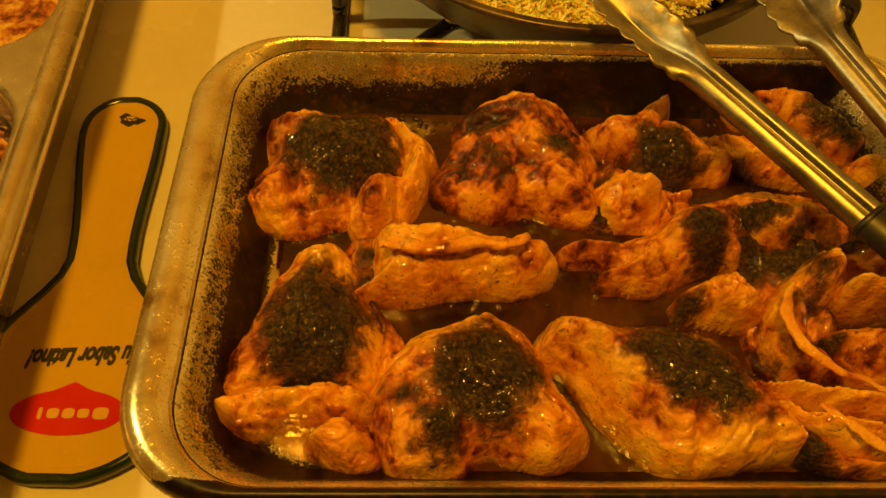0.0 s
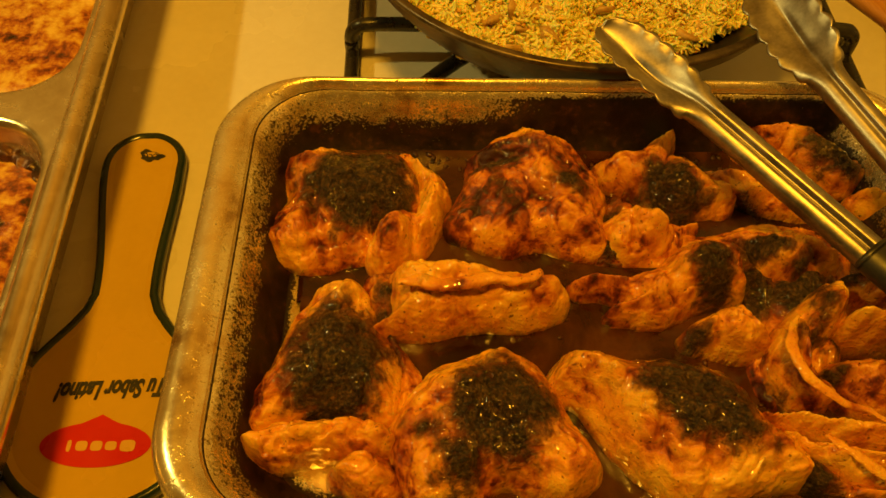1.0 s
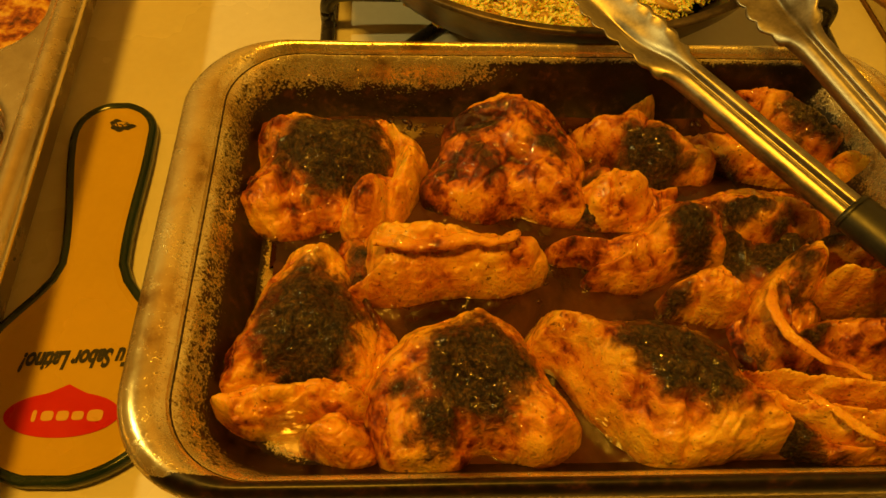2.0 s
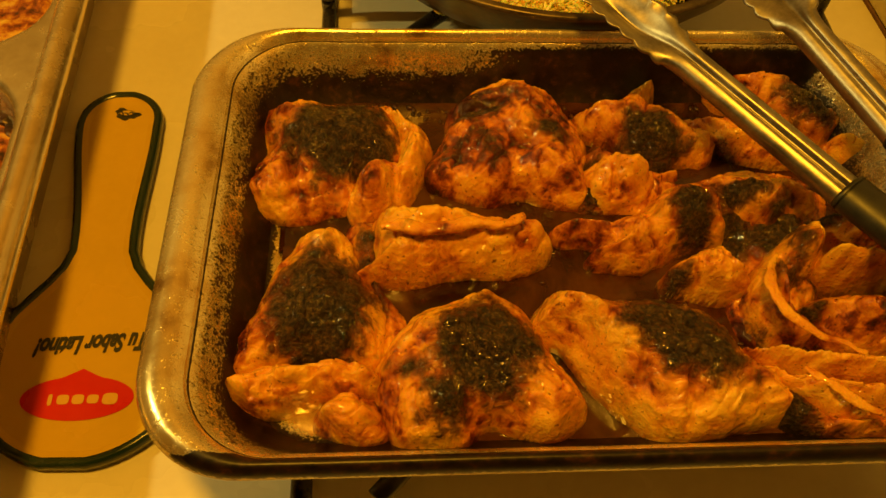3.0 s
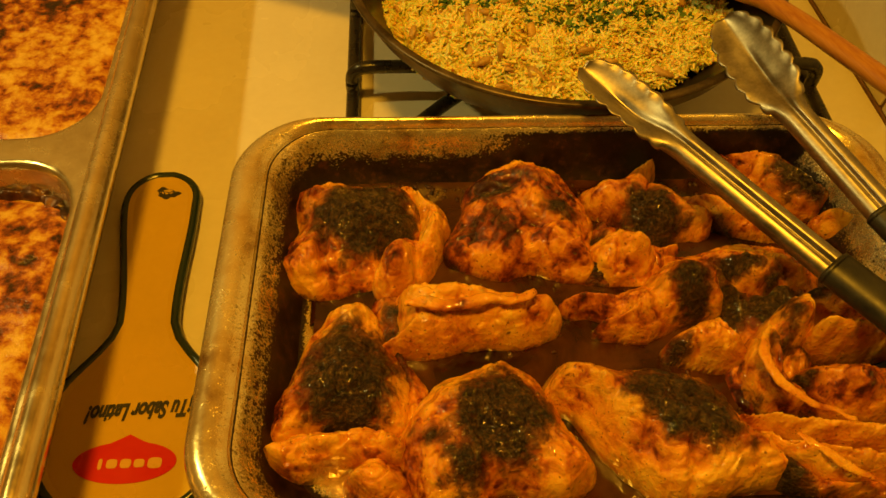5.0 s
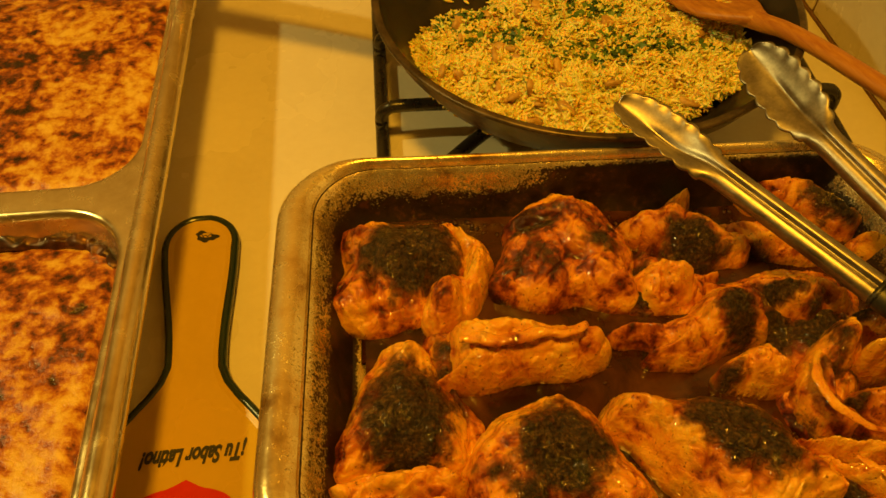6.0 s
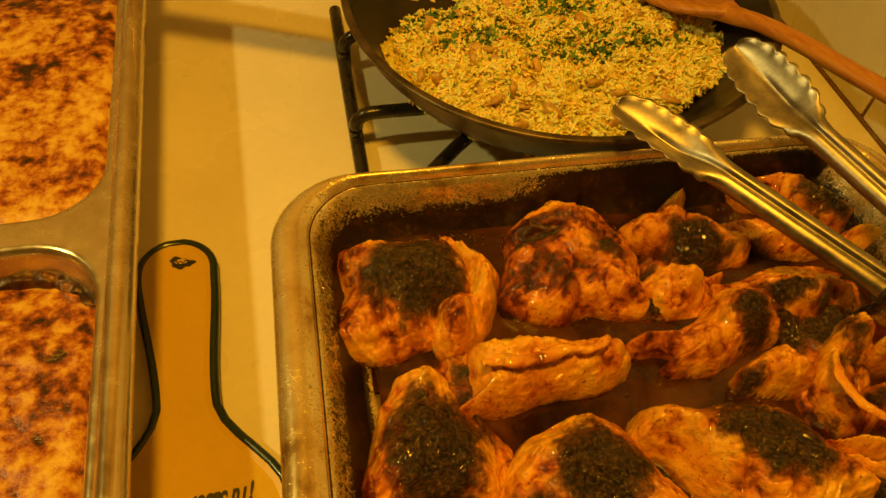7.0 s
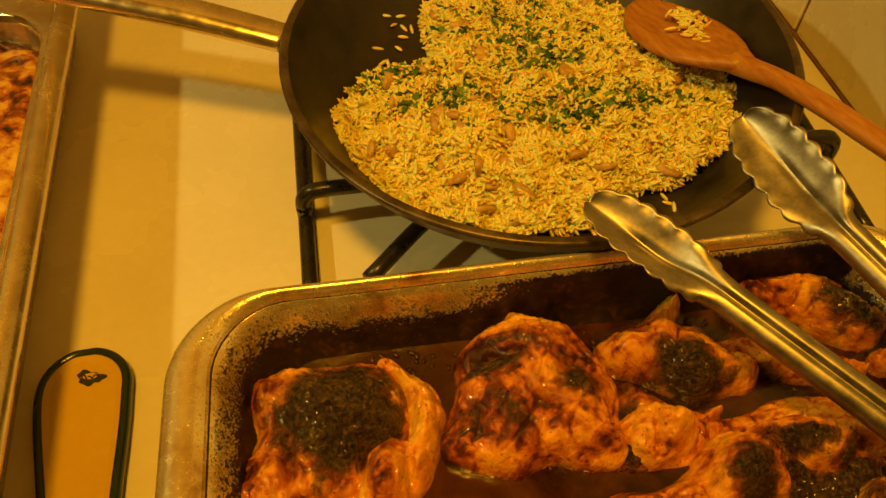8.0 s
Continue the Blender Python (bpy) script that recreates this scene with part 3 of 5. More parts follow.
chicken("chicken_thigh", "glossy red-brown roast chicken thigh with crisp skin", 0.043, 3, 0.18,
        [(0.069, 0.428), (0.081, 0.423), (0.103, 0.417), (0.111, 0.405), (0.119, 0.389), (0.128, 0.365), (0.123, 0.344), (0.124, 0.321), (0.112, 0.316), (0.092, 0.320), (0.073, 0.325), (0.052, 0.319), (0.032, 0.325), (0.015, 0.332), (0.009, 0.345), (0.020, 0.363), (0.027, 0.384), (0.028, 0.401), (0.043, 0.415), (0.061, 0.421)],
        chars=[(0.095, 0.363, 0.013, 0.009, -10), (0.049, 0.383, 0.023, 0.004, 8), (0.056, 0.300, 0.027, 0.005, 0)],
        bumps=[(0.052, 0.319, 0.035, 0.015, 0.008), (0.095, 0.323, 0.016, 0.024, 0.006), (0.051, 0.385, 0.024, 0.007, -0.005), (0.073, 0.351, 0.020, 0.007, -0.005), (0.084, 0.391, 0.016, 0.016, 0.004)],
        tones=[(0.079, 0.316, 0.027, 0.012, 0.55), (0.069, 0.411, 0.029, 0.008, 0.50), (0.033, 0.316, 0.019, 0.011, 0.30), (0.072, 0.365, 0.021, 0.013, 0.12), (0.047, 0.348, 0.024, 0.013, -0.12)])
chicken("chicken_breast", "pale golden roast chicken breast piece with a torn skin edge", 0.044, 4, 0.95,
        [(-0.037, 0.255), (-0.020, 0.253), (0.001, 0.255), (0.032, 0.260), (0.061, 0.260), (0.083, 0.267), (0.091, 0.277), (0.087, 0.289), (0.073, 0.296), (0.055, 0.296), (0.033, 0.300), (0.017, 0.305), (0.003, 0.304), (-0.020, 0.300), (-0.028, 0.292), (-0.027, 0.276), (-0.025, 0.265), (-0.033, 0.261)],
        bumps=[(0.005, 0.260, 0.024, 0.009, 0.008), (0.044, 0.264, 0.025, 0.009, 0.006), (0.013, 0.285, 0.032, 0.005, 0.004), (0.001, 0.244, 0.031, 0.003, -0.008), (0.065, 0.259, 0.004, 0.013, -0.006), (0.079, 0.267, 0.005, 0.011, 0.004)],
        tones=[(0.009, 0.288, 0.033, 0.005, 0.35), (0.012, 0.263, 0.028, 0.011, -0.02), (0.073, 0.263, 0.013, 0.017, -0.45), (-0.020, 0.240, 0.013, 0.007, 0.20), (0.032, 0.248, 0.025, 0.004, -0.30)],
        torn=[(-0.021, 0.272), (-0.005, 0.273), (0.007, 0.269), (0.023, 0.271), (0.037, 0.275), (0.052, 0.273), (0.067, 0.280)])
chicken("chicken_thigh", "roast chicken thigh with a large charred top in sauce", 0.034, 5, 0.58,
        [(-0.080, 0.279), (-0.075, 0.289), (-0.053, 0.295), (-0.043, 0.284), (-0.037, 0.268), (-0.028, 0.249), (-0.020, 0.231), (-0.019, 0.209), (-0.024, 0.195), (-0.041, 0.197), (-0.056, 0.203), (-0.076, 0.199), (-0.089, 0.192), (-0.107, 0.188), (-0.113, 0.192), (-0.111, 0.209), (-0.103, 0.225), (-0.095, 0.247), (-0.089, 0.265)],
        chars=[(-0.059, 0.229, 0.031, 0.041, 0)],
        bumps=[(-0.056, 0.284, 0.013, 0.007, 0.008), (-0.033, 0.199, 0.008, 0.011, 0.010), (-0.040, 0.200, 0.002, 0.015, -0.008), (-0.093, 0.201, 0.007, 0.023, 0.003)],
        tones=[(-0.059, 0.284, 0.015, 0.007, 0.30), (-0.032, 0.200, 0.009, 0.015, -0.05), (-0.099, 0.191, 0.013, 0.015, 0.10), (-0.087, 0.247, 0.005, 0.021, -0.30)])
chicken("chicken_drumstick", "golden roast chicken drumstick lying in the tray corner", 0.036, 6, 0.78,
        [(-0.111, 0.183), (-0.096, 0.188), (-0.080, 0.192), (-0.060, 0.195), (-0.044, 0.193), (-0.027, 0.188), (-0.021, 0.179), (-0.035, 0.173), (-0.055, 0.175), (-0.069, 0.173), (-0.087, 0.167), (-0.103, 0.171), (-0.109, 0.175)],
        bumps=[(-0.071, 0.179, 0.020, 0.009, 0.010), (-0.093, 0.171, 0.008, 0.009, 0.004), (-0.085, 0.172, 0.003, 0.011, -0.006), (-0.040, 0.179, 0.009, 0.007, -0.003)],
        tones=[(-0.069, 0.179, 0.020, 0.009, 0.35), (-0.037, 0.176, 0.013, 0.011, -0.25), (-0.099, 0.169, 0.008, 0.009, 0.05)])
chicken("chicken_piece", "small saucy roast chicken piece in brown gravy", 0.026, 7, 0.42,
        [(-0.057, 0.168), (-0.047, 0.175), (-0.032, 0.175), (-0.021, 0.168), (-0.017, 0.159), (-0.021, 0.151), (-0.035, 0.149), (-0.051, 0.155), (-0.059, 0.160)],
        bumps=[(-0.040, 0.161, 0.011, 0.008, 0.006), (-0.031, 0.148, 0.008, 0.003, 0.004)],
        tones=[(-0.040, 0.163, 0.009, 0.007, 0.25), (-0.027, 0.148, 0.012, 0.004, -0.20)])
chicken("chicken_thigh", "big roast chicken thigh with a round black charred patch", 0.045, 8, 0.62,
        [(-0.009, 0.216), (0.004, 0.229), (0.025, 0.236), (0.043, 0.241), (0.061, 0.233), (0.072, 0.220), (0.079, 0.207), (0.085, 0.191), (0.096, 0.175), (0.099, 0.163), (0.089, 0.153), (0.077, 0.147), (0.064, 0.151), (0.047, 0.156), (0.036, 0.155), (0.028, 0.145), (0.008, 0.143), (-0.008, 0.145), (-0.016, 0.155), (-0.024, 0.171), (-0.025, 0.188), (-0.019, 0.203)],
        chars=[(0.041, 0.195, 0.031, 0.029, 0), (0.015, 0.161, 0.012, 0.012, 0), (-0.003, 0.183, 0.007, 0.004, -10)],
        bumps=[(0.041, 0.189, 0.024, 0.017, -0.004), (-0.003, 0.155, 0.016, 0.016, 0.008), (0.073, 0.157, 0.012, 0.012, 0.004), (0.041, 0.153, 0.016, 0.003, -0.010), (0.055, 0.159, 0.016, 0.005, -0.006), (0.013, 0.208, 0.020, 0.012, 0.004), (0.045, 0.231, 0.016, 0.004, 0.006), (0.031, 0.225, 0.020, 0.002, -0.004)],
        tones=[(0.009, 0.219, 0.024, 0.011, 0.30), (-0.007, 0.173, 0.016, 0.017, 0.15), (0.007, 0.144, 0.015, 0.008, 0.25), (0.071, 0.149, 0.012, 0.008, 0.10), (0.041, 0.148, 0.015, 0.007, -0.45), (0.059, 0.165, 0.016, 0.011, -0.20)])
chicken("chicken_thigh", "large golden roast chicken thigh with a charred corner", 0.054, 9, 0.85,
        [(0.083, 0.236), (0.101, 0.237), (0.117, 0.232), (0.147, 0.233), (0.167, 0.227), (0.184, 0.220), (0.196, 0.205), (0.201, 0.189), (0.215, 0.184), (0.217, 0.172), (0.221, 0.163), (0.216, 0.156), (0.191, 0.152), (0.176, 0.147), (0.145, 0.145), (0.129, 0.155), (0.113, 0.171), (0.103, 0.184), (0.095, 0.196), (0.087, 0.207), (0.071, 0.212), (0.073, 0.221), (0.077, 0.229)],
        chars=[(0.156, 0.197, 0.040, 0.025, -25)],
        bumps=[(0.117, 0.188, 0.013, 0.018, 0.006), (0.139, 0.161, 0.016, 0.014, 0.006), (0.128, 0.171, 0.003, 0.020, -0.005), (0.172, 0.155, 0.019, 0.010, 0.004), (0.153, 0.153, 0.003, 0.015, -0.006), (0.188, 0.149, 0.009, 0.004, 0.005), (0.093, 0.217, 0.016, 0.012, 0.006), (0.164, 0.201, 0.023, 0.012, -0.006), (0.101, 0.199, 0.004, 0.019, -0.004)],
        tones=[(0.120, 0.183, 0.009, 0.012, 0.15), (0.140, 0.161, 0.013, 0.014, 0.35), (0.120, 0.217, 0.020, 0.007, 0.10), (0.099, 0.213, 0.013, 0.012, 0.10), (0.176, 0.159, 0.016, 0.008, 0.20), (0.187, 0.147, 0.009, 0.005, -0.30), (0.080, 0.217, 0.007, 0.012, -0.15)])
chicken("chicken_wing", "glossy roast chicken wing with a pointed tip", 0.044, 10, 0.46,
        [(0.093, 0.291), (0.111, 0.296), (0.133, 0.295), (0.157, 0.304), (0.173, 0.319), (0.191, 0.323), (0.209, 0.317), (0.213, 0.299), (0.209, 0.281), (0.191, 0.277), (0.173, 0.272), (0.152, 0.263), (0.124, 0.265), (0.116, 0.269), (0.131, 0.276), (0.117, 0.283), (0.099, 0.285)],
        chars=[(0.183, 0.289, 0.016, 0.016, -40), (0.100, 0.275, 0.011, 0.004, 0), (0.112, 0.248, 0.005, 0.003, 0)],
        bumps=[(0.173, 0.288, 0.019, 0.019, 0.010), (0.135, 0.268, 0.019, 0.010, 0.006), (0.157, 0.284, 0.005, 0.018, -0.006), (0.156, 0.261, 0.019, 0.005, 0.004), (0.127, 0.259, 0.011, 0.003, -0.006)],
        tones=[(0.136, 0.275, 0.019, 0.007, 0.30), (0.164, 0.299, 0.011, 0.012, 0.15), (0.161, 0.271, 0.019, 0.008, 0.10)])
chicken("chicken_joint", "pale rounded roast chicken joint end", 0.036, 11, 0.86,
        [(0.119, 0.332), (0.125, 0.343), (0.139, 0.351), (0.157, 0.347), (0.171, 0.336), (0.168, 0.323), (0.155, 0.316), (0.136, 0.313), (0.123, 0.320)],
        bumps=[(0.125, 0.320, 0.008, 0.014, 0.007), (0.148, 0.329, 0.012, 0.010, 0.007), (0.139, 0.327, 0.002, 0.015, -0.006), (0.140, 0.307, 0.012, 0.007, 0.003)],
        tones=[(0.121, 0.317, 0.007, 0.012, 0.50), (0.147, 0.317, 0.013, 0.015, -0.30), (0.153, 0.332, 0.008, 0.005, 0.20)])
chicken("chicken_wing", "roast chicken wing with a dark glazed back", 0.036, 12, 0.44,
        [(0.123, 0.395), (0.139, 0.405), (0.157, 0.408), (0.176, 0.423), (0.188, 0.428), (0.189, 0.419), (0.179, 0.405), (0.195, 0.399), (0.211, 0.381), (0.225, 0.368), (0.217, 0.356), (0.196, 0.353), (0.177, 0.351), (0.161, 0.360), (0.145, 0.372), (0.128, 0.381)],
        chars=[(0.173, 0.365, 0.025, 0.016, -32)],
        bumps=[(0.140, 0.376, 0.017, 0.015, 0.008), (0.179, 0.360, 0.025, 0.014, 0.005), (0.163, 0.381, 0.016, 0.004, -0.004), (0.179, 0.409, 0.008, 0.008, 0.003)],
        tones=[(0.139, 0.379, 0.017, 0.011, 0.30), (0.176, 0.409, 0.009, 0.012, 0.35), (0.197, 0.341, 0.009, 0.008, 0.30), (0.159, 0.341, 0.016, 0.007, 0.05)])
chicken("chicken_joint", "pale cartilage end of a roast chicken leg", 0.044, 13, 0.88,
        [(0.163, 0.251), (0.176, 0.261), (0.196, 0.267), (0.204, 0.261), (0.212, 0.249), (0.215, 0.239), (0.200, 0.237), (0.180, 0.241), (0.167, 0.245)],
        chars=[(0.165, 0.244, 0.007, 0.005, 30)],
        bumps=[(0.173, 0.240, 0.007, 0.007, 0.006), (0.188, 0.244, 0.005, 0.013, 0.006), (0.181, 0.244, 0.003, 0.014, -0.008)],
        tones=[(0.172, 0.239, 0.008, 0.005, 0.30), (0.189, 0.236, 0.008, 0.013, 0.25), (0.164, 0.247, 0.007, 0.005, -0.50)])
chicken("chicken_piece", "mottled roast chicken carcass piece with dark bits", 0.046, 14, 0.62,
        [(0.199, 0.323), (0.219, 0.328), (0.243, 0.327), (0.264, 0.319), (0.277, 0.305), (0.273, 0.293), (0.253, 0.292), (0.241, 0.288), (0.224, 0.291), (0.217, 0.304), (0.212, 0.316)],
        chars=[(0.221, 0.309, 0.017, 0.007, -20), (0.244, 0.292, 0.009, 0.005, 30), (0.217, 0.272, 0.011, 0.004, 0)],
        bumps=[(0.228, 0.299, 0.009, 0.007, 0.006), (0.213, 0.285, 0.008, 0.015, 0.006), (0.235, 0.281, 0.009, 0.007, 0.006), (0.221, 0.288, 0.003, 0.014, -0.006)],
        tones=[(0.231, 0.300, 0.007, 0.005, 0.70), (0.212, 0.281, 0.005, 0.014, 0.35), (0.232, 0.276, 0.007, 0.005, 0.20), (0.251, 0.295, 0.011, 0.010, -0.30)])
chicken("chicken_piece", "roast chicken back piece under the tongs", 0.036, 15, 0.42,
        [(0.233, 0.433), (0.263, 0.431), (0.289, 0.428), (0.307, 0.416), (0.321, 0.401), (0.323, 0.380), (0.305, 0.373), (0.284, 0.383), (0.259, 0.399), (0.236, 0.412)],
        chars=[(0.293, 0.395, 0.017, 0.010, -40), (0.247, 0.395, 0.017, 0.007, -30)],
        bumps=[(0.289, 0.380, 0.013, 0.018, 0.006), (0.267, 0.407, 0.013, 0.013, 0.004), (0.273, 0.385, 0.004, 0.025, -0.006)],
        tones=[(0.277, 0.369, 0.021, 0.007, 0.40), (0.279, 0.415, 0.013, 0.007, 0.40), (0.248, 0.419, 0.013, 0.005, 0.20)])
chicken("chicken_wing", "thin dark-tipped wing piece under the tongs", 0.032, 25, 0.46,
        [(0.196, 0.383), (0.217, 0.388), (0.243, 0.380), (0.272, 0.365), (0.293, 0.356), (0.289, 0.352), (0.264, 0.353), (0.233, 0.361), (0.208, 0.375)],
        chars=[(0.221, 0.360, 0.025, 0.005, -22), (0.261, 0.337, 0.016, 0.003, -10)],
        bumps=[(0.235, 0.364, 0.025, 0.005, 0.004)],
        tones=[(0.240, 0.364, 0.020, 0.007, 0.40)])
chicken("chicken_piece", "torn shreds of roast chicken meat near the tray wall", 0.036, 16, 0.95,
        [(0.308, 0.365), (0.327, 0.359), (0.333, 0.348), (0.324, 0.344), (0.311, 0.351), (0.304, 0.357)],
        bumps=[(0.307, 0.337, 0.005, 0.008, 0.006), (0.304, 0.348, 0.003, 0.008, -0.004)],
        tones=[(0.293, 0.329, 0.008, 0.006, -0.40)])
chicken("chicken_piece", "browned roast chicken piece beneath the black grip", 0.05, 26, 0.55,
        [(0.268, 0.283), (0.275, 0.289), (0.297, 0.284), (0.327, 0.273), (0.344, 0.263), (0.325, 0.255), (0.301, 0.260), (0.277, 0.268)],
        chars=[(0.272, 0.283, 0.011, 0.004, -20)],
        bumps=[(0.276, 0.264, 0.012, 0.010, 0.006), (0.292, 0.247, 0.011, 0.007, 0.004)],
        tones=[(0.279, 0.260, 0.015, 0.008, 0.30)])
chicken("pulled_chicken", "pulled roast chicken leg with stringy meat", 0.05, 17, 0.66,
        [(0.236, 0.268), (0.255, 0.281), (0.267, 0.276), (0.267, 0.257), (0.252, 0.244), (0.240, 0.236), (0.235, 0.220), (0.243, 0.204), (0.221, 0.203), (0.212, 0.217), (0.211, 0.232), (0.216, 0.248), (0.227, 0.259)],
        chars=[(0.240, 0.248, 0.004, 0.015, -20), (0.209, 0.201, 0.004, 0.010, 15)],
        bumps=[(0.209, 0.224, 0.005, 0.025, 0.008), (0.223, 0.232, 0.002, 0.021, -0.008), (0.249, 0.260, 0.007, 0.014, 0.006), (0.233, 0.240, 0.003, 0.017, -0.006)],
        tones=[(0.204, 0.217, 0.007, 0.019, 0.30), (0.228, 0.252, 0.005, 0.014, 0.20), (0.239, 0.240, 0.005, 0.013, -0.40)])
chicken("chicken_breast", "sliced pale roast chicken breast slab", 0.056, 18, 1.0,
        [(0.257, 0.248), (0.263, 0.253), (0.285, 0.249), (0.327, 0.244), (0.335, 0.236), (0.313, 0.240), (0.288, 0.243), (0.267, 0.244)],
        bumps=[(0.267, 0.233, 0.021, 0.004, 0.004)],
        tones=[(0.255, 0.231, 0.013, 0.003, -0.20)])
chicken("chicken_piece", "saucy roast chicken piece with browned skin", 0.05, 19, 0.44,
        [(0.239, 0.219), (0.249, 0.228), (0.271, 0.229), (0.296, 0.225), (0.317, 0.211), (0.316, 0.195), (0.288, 0.193), (0.265, 0.195), (0.251, 0.207)],
        chars=[(0.241, 0.216, 0.009, 0.006, 20)],
        bumps=[(0.241, 0.203, 0.007, 0.011, 0.008), (0.269, 0.204, 0.013, 0.010, 0.006), (0.252, 0.200, 0.003, 0.017, -0.008), (0.273, 0.189, 0.013, 0.006, 0.005)],
        tones=[(0.233, 0.203, 0.007, 0.008, 0.30), (0.276, 0.195, 0.013, 0.007, 0.25), (0.268, 0.212, 0.011, 0.006, -0.10)])
chicken("chicken_rib", "long pale rib strip of roast chicken", 0.05, 20, 0.95,
        [(0.196, 0.193), (0.208, 0.192), (0.228, 0.188), (0.256, 0.183), (0.287, 0.175), (0.307, 0.167), (0.304, 0.161), (0.275, 0.169), (0.249, 0.173), (0.227, 0.179), (0.207, 0.187)],
        bumps=[(0.219, 0.177, 0.023, 0.002, 0.004), (0.236, 0.169, 0.033, 0.002, -0.007), (0.213, 0.180, 0.023, 0.002, -0.005)],
        tones=[(0.216, 0.180, 0.020, 0.003, -0.20), (0.247, 0.164, 0.020, 0.003, 0.20)])
chicken("chicken_rib", "broad pale rib strip of roast chicken", 0.046, 21, 1.0,
        [(0.216, 0.173), (0.233, 0.172), (0.257, 0.167), (0.288, 0.159), (0.301, 0.151), (0.285, 0.149), (0.259, 0.156), (0.236, 0.163)],
        bumps=[(0.243, 0.155, 0.027, 0.003, 0.005), (0.233, 0.157, 0.023, 0.002, -0.006)],
        tones=[(0.227, 0.167, 0.011, 0.004, -0.25), (0.248, 0.143, 0.020, 0.003, -0.30)])
chicken("chicken_rib", "narrow browned rib strip of roast chicken", 0.04, 27, 0.7,
        [(0.205, 0.184), (0.217, 0.177), (0.232, 0.169), (0.249, 0.161), (0.261, 0.151), (0.247, 0.152), (0.229, 0.161), (0.213, 0.172)],
        chars=[(0.211, 0.157, 0.012, 0.003, -40)],
        bumps=[(0.219, 0.164, 0.020, 0.003, 0.004)],
        tones=[(0.221, 0.163, 0.017, 0.003, 0.25)])
chicken("chicken_piece", "dark saucy chicken scraps at the tray edge", 0.03, 22, 0.4,
        [(0.213, 0.175), (0.227, 0.161), (0.244, 0.152), (0.268, 0.152), (0.296, 0.147), (0.296, 0.141), (0.268, 0.145), (0.248, 0.145), (0.227, 0.149), (0.215, 0.157)],
        chars=[(0.216, 0.155, 0.012, 0.008, -30), (0.232, 0.143, 0.008, 0.003, 0)],
        bumps=[(0.221, 0.149, 0.009, 0.003, 0.004)],
        tones=[(0.249, 0.141, 0.012, 0.003, 0.60)])
chicken("chicken_scrap", "dark saucy scraps between the roast chicken pieces", 0.028, 23, 0.3,
        [(0.176, 0.335), (0.205, 0.336), (0.232, 0.343), (0.264, 0.340), (0.295, 0.328), (0.279, 0.272), (0.263, 0.236), (0.233, 0.213), (0.211, 0.207), (0.205, 0.237), (0.211, 0.281), (0.192, 0.312)],
        chars=[(0.204, 0.288, 0.024, 0.029, 0), (0.251, 0.273, 0.023, 0.030, 0)])
chicken("chicken_scrap", "dark saucy scraps under the roast chicken", 0.022, 24, 0.38,
        [(-0.043, 0.297), (-0.024, 0.301), (-0.012, 0.288), (-0.024, 0.256), (-0.013, 0.237), (-0.007, 0.219), (-0.017, 0.197), (-0.024, 0.212), (-0.024, 0.241), (-0.039, 0.272)],
        chars=[(-0.031, 0.260, 0.008, 0.027, 0)])
chicken("chicken_scrap", "torn crust of skin in the gravy beside the wing", 0.024, 28, 0.3,
        [(0.137, 0.369), (0.157, 0.353), (0.177, 0.343), (0.192, 0.344), (0.184, 0.336), (0.168, 0.317), (0.153, 0.313), (0.116, 0.315), (0.119, 0.339), (0.128, 0.360)],
        chars=[(0.124, 0.336, 0.016, 0.026, 0)])
chicken_strip("pale stringy strip of pulled roast chicken", [(0.226, 0.252, 0.102), (0.214, 0.230, 0.107), (0.216, 0.207, 0.108), (0.234, 0.192, 0.106), (0.262, 0.184, 0.101)], 0.0036, 31, 0.80)
chicken_strip("browned stringy strip of pulled roast chicken", [(0.222, 0.176, 0.096), (0.236, 0.163, 0.100), (0.252, 0.150, 0.098), (0.268, 0.143, 0.092)], 0.0034, 34, 0.70)


# crumbs and burnt bits that float in the gravy
crumb_rng = random.Random(21)
bm = bmesh.new()
for i in range(170):
    x, y = crumb_rng.uniform(X0 + 0.06, X1 - 0.06), crumb_rng.uniform(Y0 + 0.038, Y1 - 0.036)
    if crumb_rng.random() < 0.5:
        y = Y1 - 0.036 - abs(crumb_rng.gauss(0, 0.010))
    if bare(x, y) > 0.1:
        continue
    r = crumb_rng.uniform(0.0008, 0.0024)
    bmesh.ops.create_icosphere(bm, subdivisions=1, radius=1.0, matrix=Matrix.Translation((x, y, 0.0618)) @ Matrix.Rotation(crumb_rng.uniform(0, 3), 4, "Z") @ Matrix.Diagonal((r * 1.7, r, r * 0.7, 1)))
single("crumbs", bm, PAN_OUT, (0.1, 0.28, 0.0618), "small brown crumbs floating in the gravy", "crumbs", kind="stuff")


# ---- spoon rest ----
rest = thing("spoon_rest", (-0.235, 0.31, 0.0), "yellow glazed spoon rest with a dark green rim and red badge", "spoon rest")


